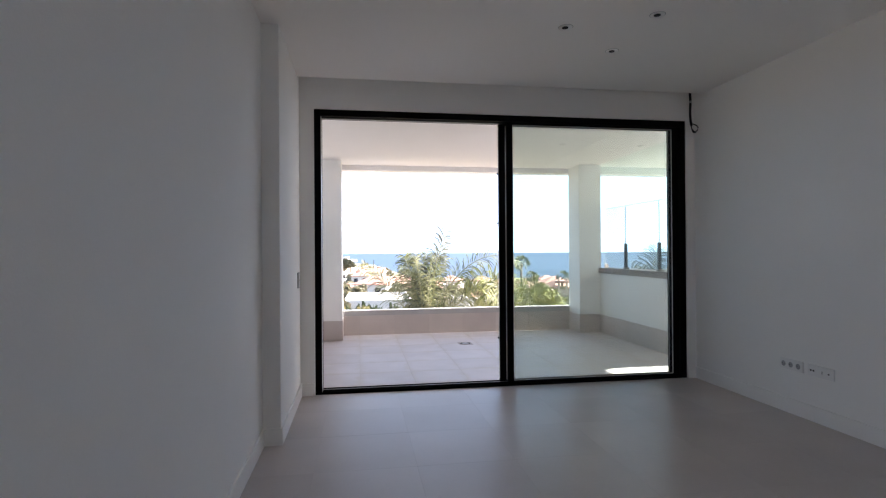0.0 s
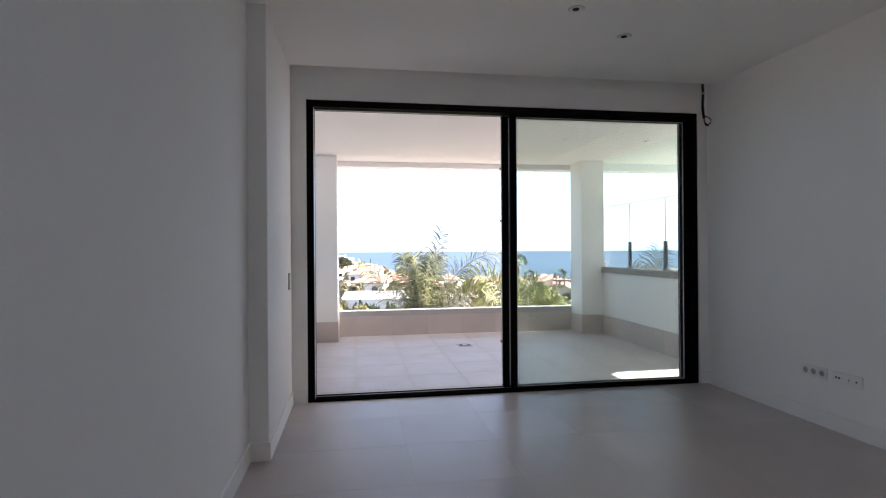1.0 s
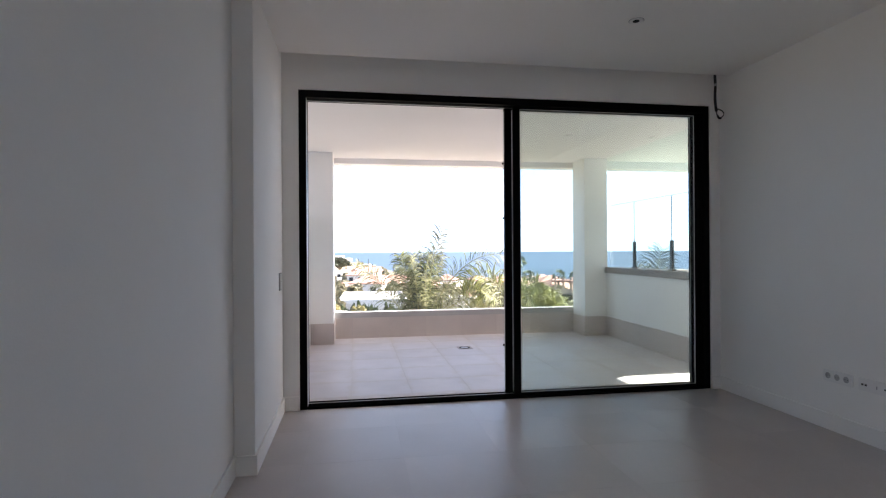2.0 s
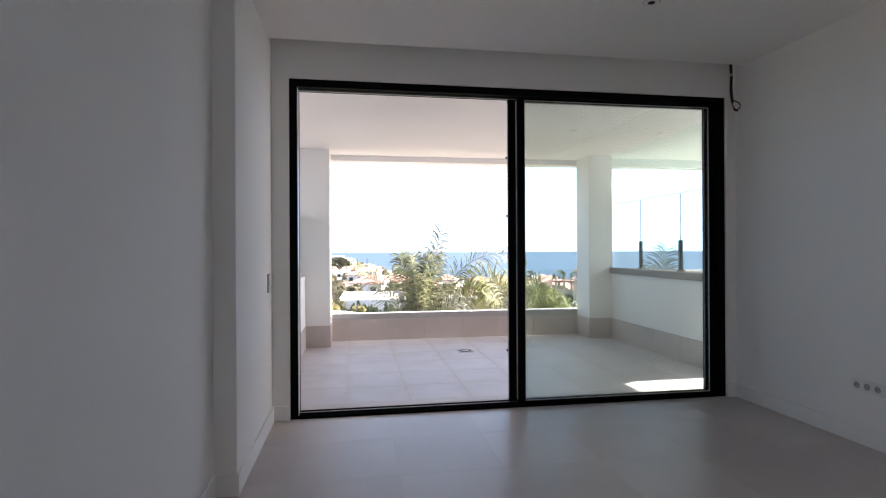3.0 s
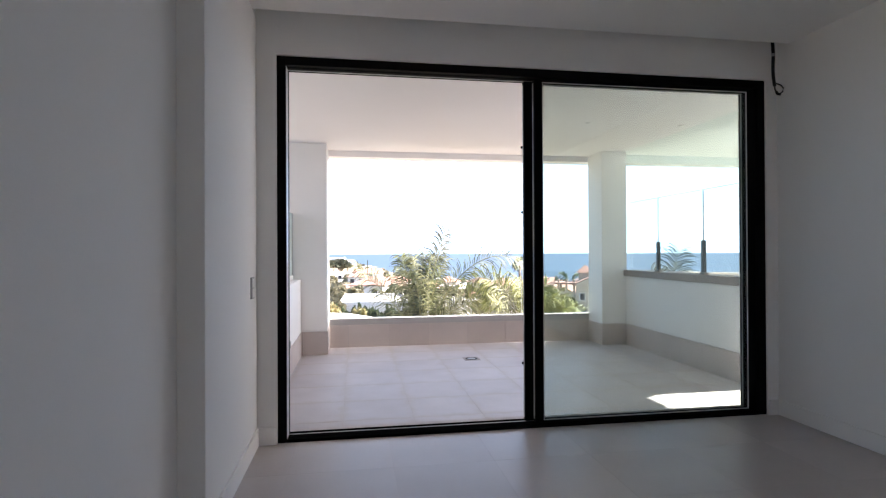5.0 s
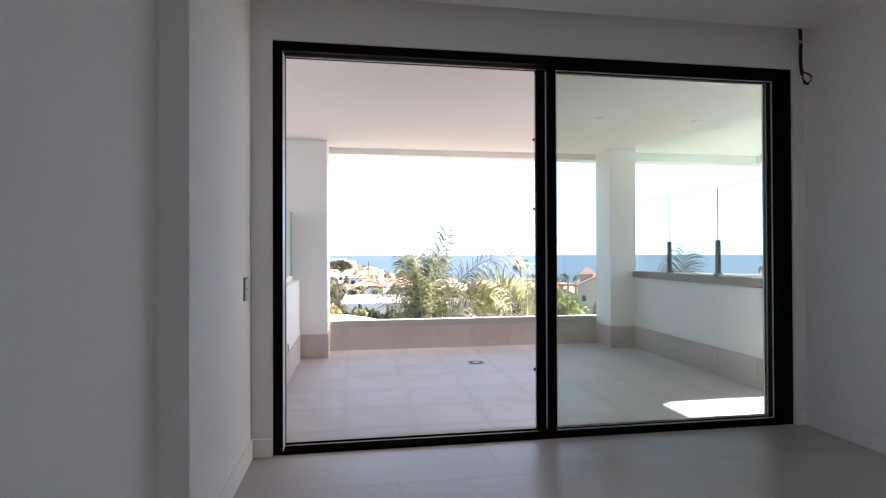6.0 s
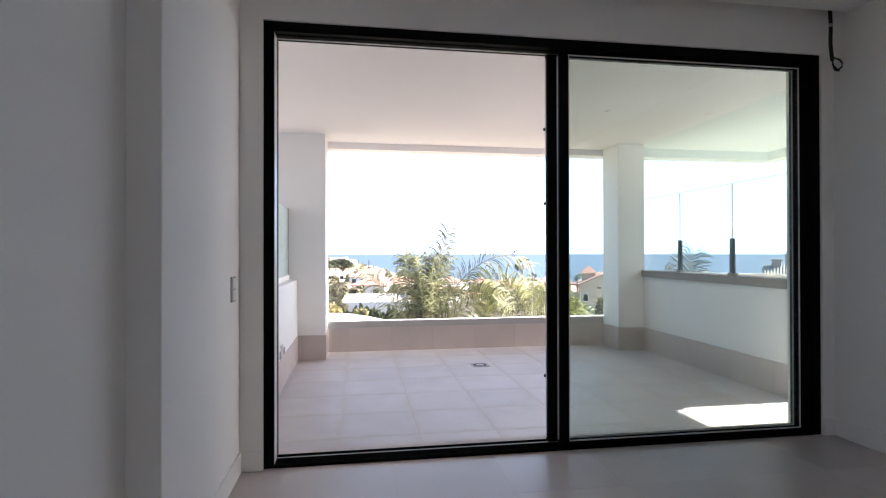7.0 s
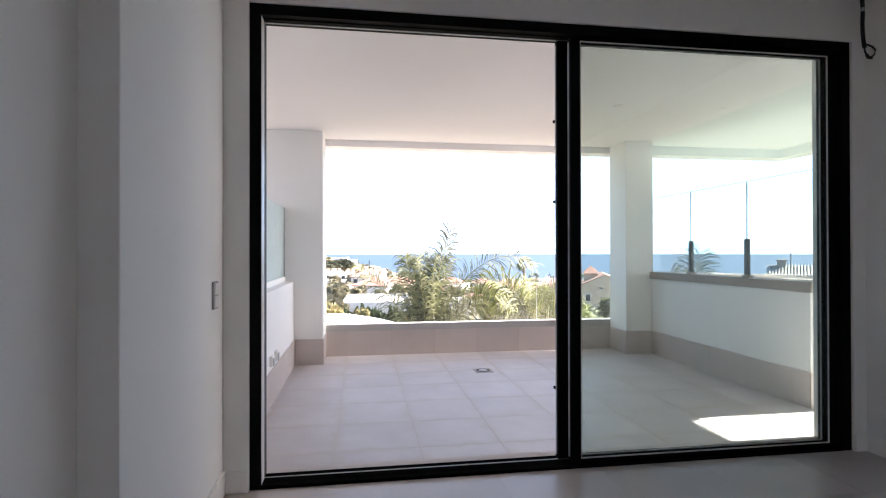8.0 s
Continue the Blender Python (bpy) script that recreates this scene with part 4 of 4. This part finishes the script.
palm(px3, py3, -1.95, "green palm with drooping feathery fronds", [
    (-90, 68, 2.1, 100), (90, 60, 2.0, 105), (75, 74, 1.9, 90), (100, 44, 1.8, 80), (0, 70, 1.9, 90), (180, 66, 1.8, 95), (-45, 66, 1.9, 90)], M_FROND, 9, hang=0.75)
px4, py4 = bearing(az(1206), 13.0)
palm(px4, py4, -0.62, "palm with fine feathery fronds beyond the glass screen", [
    (85, 86, 1.8, 25), (60, 80, 1.5, 40), (-90, 80, 1.35, 40), (95, 72, 1.3, 50)], M_FRONDG, 13, leaflet=0.62, pairs=54, hang=0.6, width=0.0095)


def fan_palm(x, y, crown_z, size, seed):
    rng, g = random.Random(seed), height(x, y) - 0.1
    ob = thing("palm_tree", "tall distant fan palm with a slim trunk", "palm tree", "distant palms", at=(x, y, g))
    top = crown_z - g
    part("trunk", tube([(0.15 * math.sin(k), 0, top * k / 6) for k in range(7)], 0.2, 8, taper=[0.3 - 0.02 * k for k in range(7)]), M_TRUNK, ob, smooth=True)
    b = bmesh.new()
    for k in range(34):
        a, e = rng.uniform(0, 2 * math.pi), rng.uniform(-0.9, 1.4)
        d = Vector((math.cos(a) * math.cos(e), math.sin(a) * math.cos(e), math.sin(e)))
        s = d.orthogonal().normalized()
        c = Vector((0.15 * math.sin(6), 0, top)) + d * size * 0.45
        for j in range(9):
            t = radians(-70 + 140 * j / 8)
            q = (d * math.cos(t) + s * math.sin(t)).normalized()
            tip = c + q * size * 0.55 * rng.uniform(0.85, 1.1) - Vector((0, 0, 0.12 * size))
            w = s.cross(d).cross(q).normalized() * size * 0.035
            b.faces.new([b.verts.new(v) for v in (c, c + q * size * 0.3 + w, tip, c + q * size * 0.3 - w)])
    part("crown", b, M_HEDGE, ob)
    return ob


fan_palm(*bearing(az(928), 92), -0.9, 1.7, 1)
fan_palm(*bearing(az(1001), 105), -3.9, 1.6, 2)
fan_palm(*bearing(az(1030), 112), -4.4, 1.6, 3)
fan_palm(*bearing(az(944), 120), -4.6, 1.6, 4)
fan_palm(*bearing(az(866), 130), -7.4, 1.7, 5)
fan_palm(*bearing(az(700), 150), -7.0, 1.7, 6)

# ---- tiles, last ----
tile_meshes = {}


def tile(name, parent, x0, x1, y0, y1, z, t, mat, axis="z"):
    """A square tile with eased edges; alike tiles share their mesh."""
    w, d = x1 - x0, y1 - y0
    key = (round(w, 3), round(d, 3), t, mat.name, axis)
    if key not in tile_meshes:
        b, c = bmesh.new(), 0.0004
        lo = [b.verts.new(v) for v in ((-w / 2, -d / 2, -t), (w / 2, -d / 2, -t), (w / 2, d / 2, -t), (-w / 2, d / 2, -t))]
        mid = [b.verts.new((v.co.x, v.co.y, -c)) for v in lo]
        hi = [b.verts.new((v.co.x * (1 - 2 * c / w), v.co.y * (1 - 2 * c / d), 0)) for v in lo]
        for k in range(4):
            j = (k + 1) % 4
            b.faces.new((lo[k], lo[j], mid[j], mid[k]))
            b.faces.new((mid[k], mid[j], hi[j], hi[k]))
        b.faces.new(hi)
        b.faces.new(lo[::-1])
        tile_meshes[key] = mesh_of(name, b, mat)
    ob = new(name, tile_meshes[key])
    ob.parent = parent
    turn = {"z": (0, 0, 0), "-y": (90, 0, 0), "-x": (90, 0, -90), "x": (90, 0, 90)}[axis]
    return ob, (w, d), turn


def pave(parent, x0, x1, y0, y1, ox, oy, pitch, z, mat, joint=0.0009):
    i0, i1 = math.floor((x0 - ox) / pitch), math.ceil((x1 - ox) / pitch)
    j0, j1 = math.floor((y0 - oy) / pitch), math.ceil((y1 - oy) / pitch)
    for i in range(i0, i1):
        for j in range(j0, j1):
            a, b = max(x0, ox + i * pitch + joint / 2), min(x1, ox + (i + 1) * pitch - joint / 2)
            c, d = max(y0, oy + j * pitch + joint / 2), min(y1, oy + (j + 1) * pitch - joint / 2)
            if b - a > 0.01 and d - c > 0.01:
                ob, _, _ = tile("tile", parent, a, b, c, d, z, 0.012, mat)
                ob.location = ((a + b) / 2, (c + d) / 2, z + random.uniform(-0.0002, 0.0002))


pave(floor, XL - 0.02, XR + 0.02, YB, 0.02, 0.730, -0.530, 0.606, 0.0, M_TILE)
pave(terrace_floor, XW - 0.02, XE + 0.02, FACADE, YFACE + 0.02, 0.398, 0.945, 0.608, ZT, M_TTILE, 0.0015)
pave(terrace_floor, XE + 0.02, EDGE, FACADE, 1.38, 0.398, 0.945, 0.608, ZT, M_TTILE, 0.0015)


def skirting(name, a, b, fixed, axis, top, origin, label):
    """A row of upright tiles along a wall foot, from a to b, on the plane fixed."""
    parent = tagged(new(name), label, "skirting", kind="structure")
    pitch, j, h = 0.608, 0.003, top - ZT
    k0, k1 = math.floor((a - origin) / pitch), math.ceil((b - origin) / pitch)
    for k in range(k0, k1):
        p, q = max(a, origin + k * pitch + j / 2), min(b, origin + (k + 1) * pitch - j / 2)
        if q - p < 0.015:
            continue
        ob, _, turn = tile("skirting_tile", parent, p, q, 0, h, 0, 0.010, M_TSKIRT, axis)
        m = (p + q) / 2
        spot = (m, fixed, ZT + h / 2) if axis == "-y" else (fixed, m, ZT + h / 2)
        ob.matrix_basis = pose(*spot, *turn)


SK = "taupe porcelain skirting tiles along the terrace wall"
skirting("skirting_front", 0.124, 4.60, YFACE - 0.010, "-y", 0.165, 0.398, SK)
skirting("skirting_pillar_a", XW + 0.01, 0.122, YPL - 0.010, "-y", 0.152, 0.398, SK)
skirting("skirting_pillar_a_side", YPL - 0.010, YFACE - 0.012, 0.122, "x", 0.152, YPL - 0.01, SK)
skirting("skirting_pillar_b", 4.212, XE - 0.01, YPL + 0.010, "-y", 0.152, 4.212, SK)
skirting("skirting_pillar_b_side", YPL + 0.010, YFACE - 0.012, 4.212, "-x", 0.152, YPL + 0.010, SK)
skirting("skirting_west", FACADE + 0.02, YPL - 0.012, XW + 0.010, "x", 0.150, 0.945, SK)
skirting("skirting_east", 1.352, YPL + 0.008, XE - 0.010, "-x", 0.150, 0.945, SK)
skirting("skirting_passage", XE - 0.01, EDGE, 1.350, "-y", 0.150, 4.65, SK)
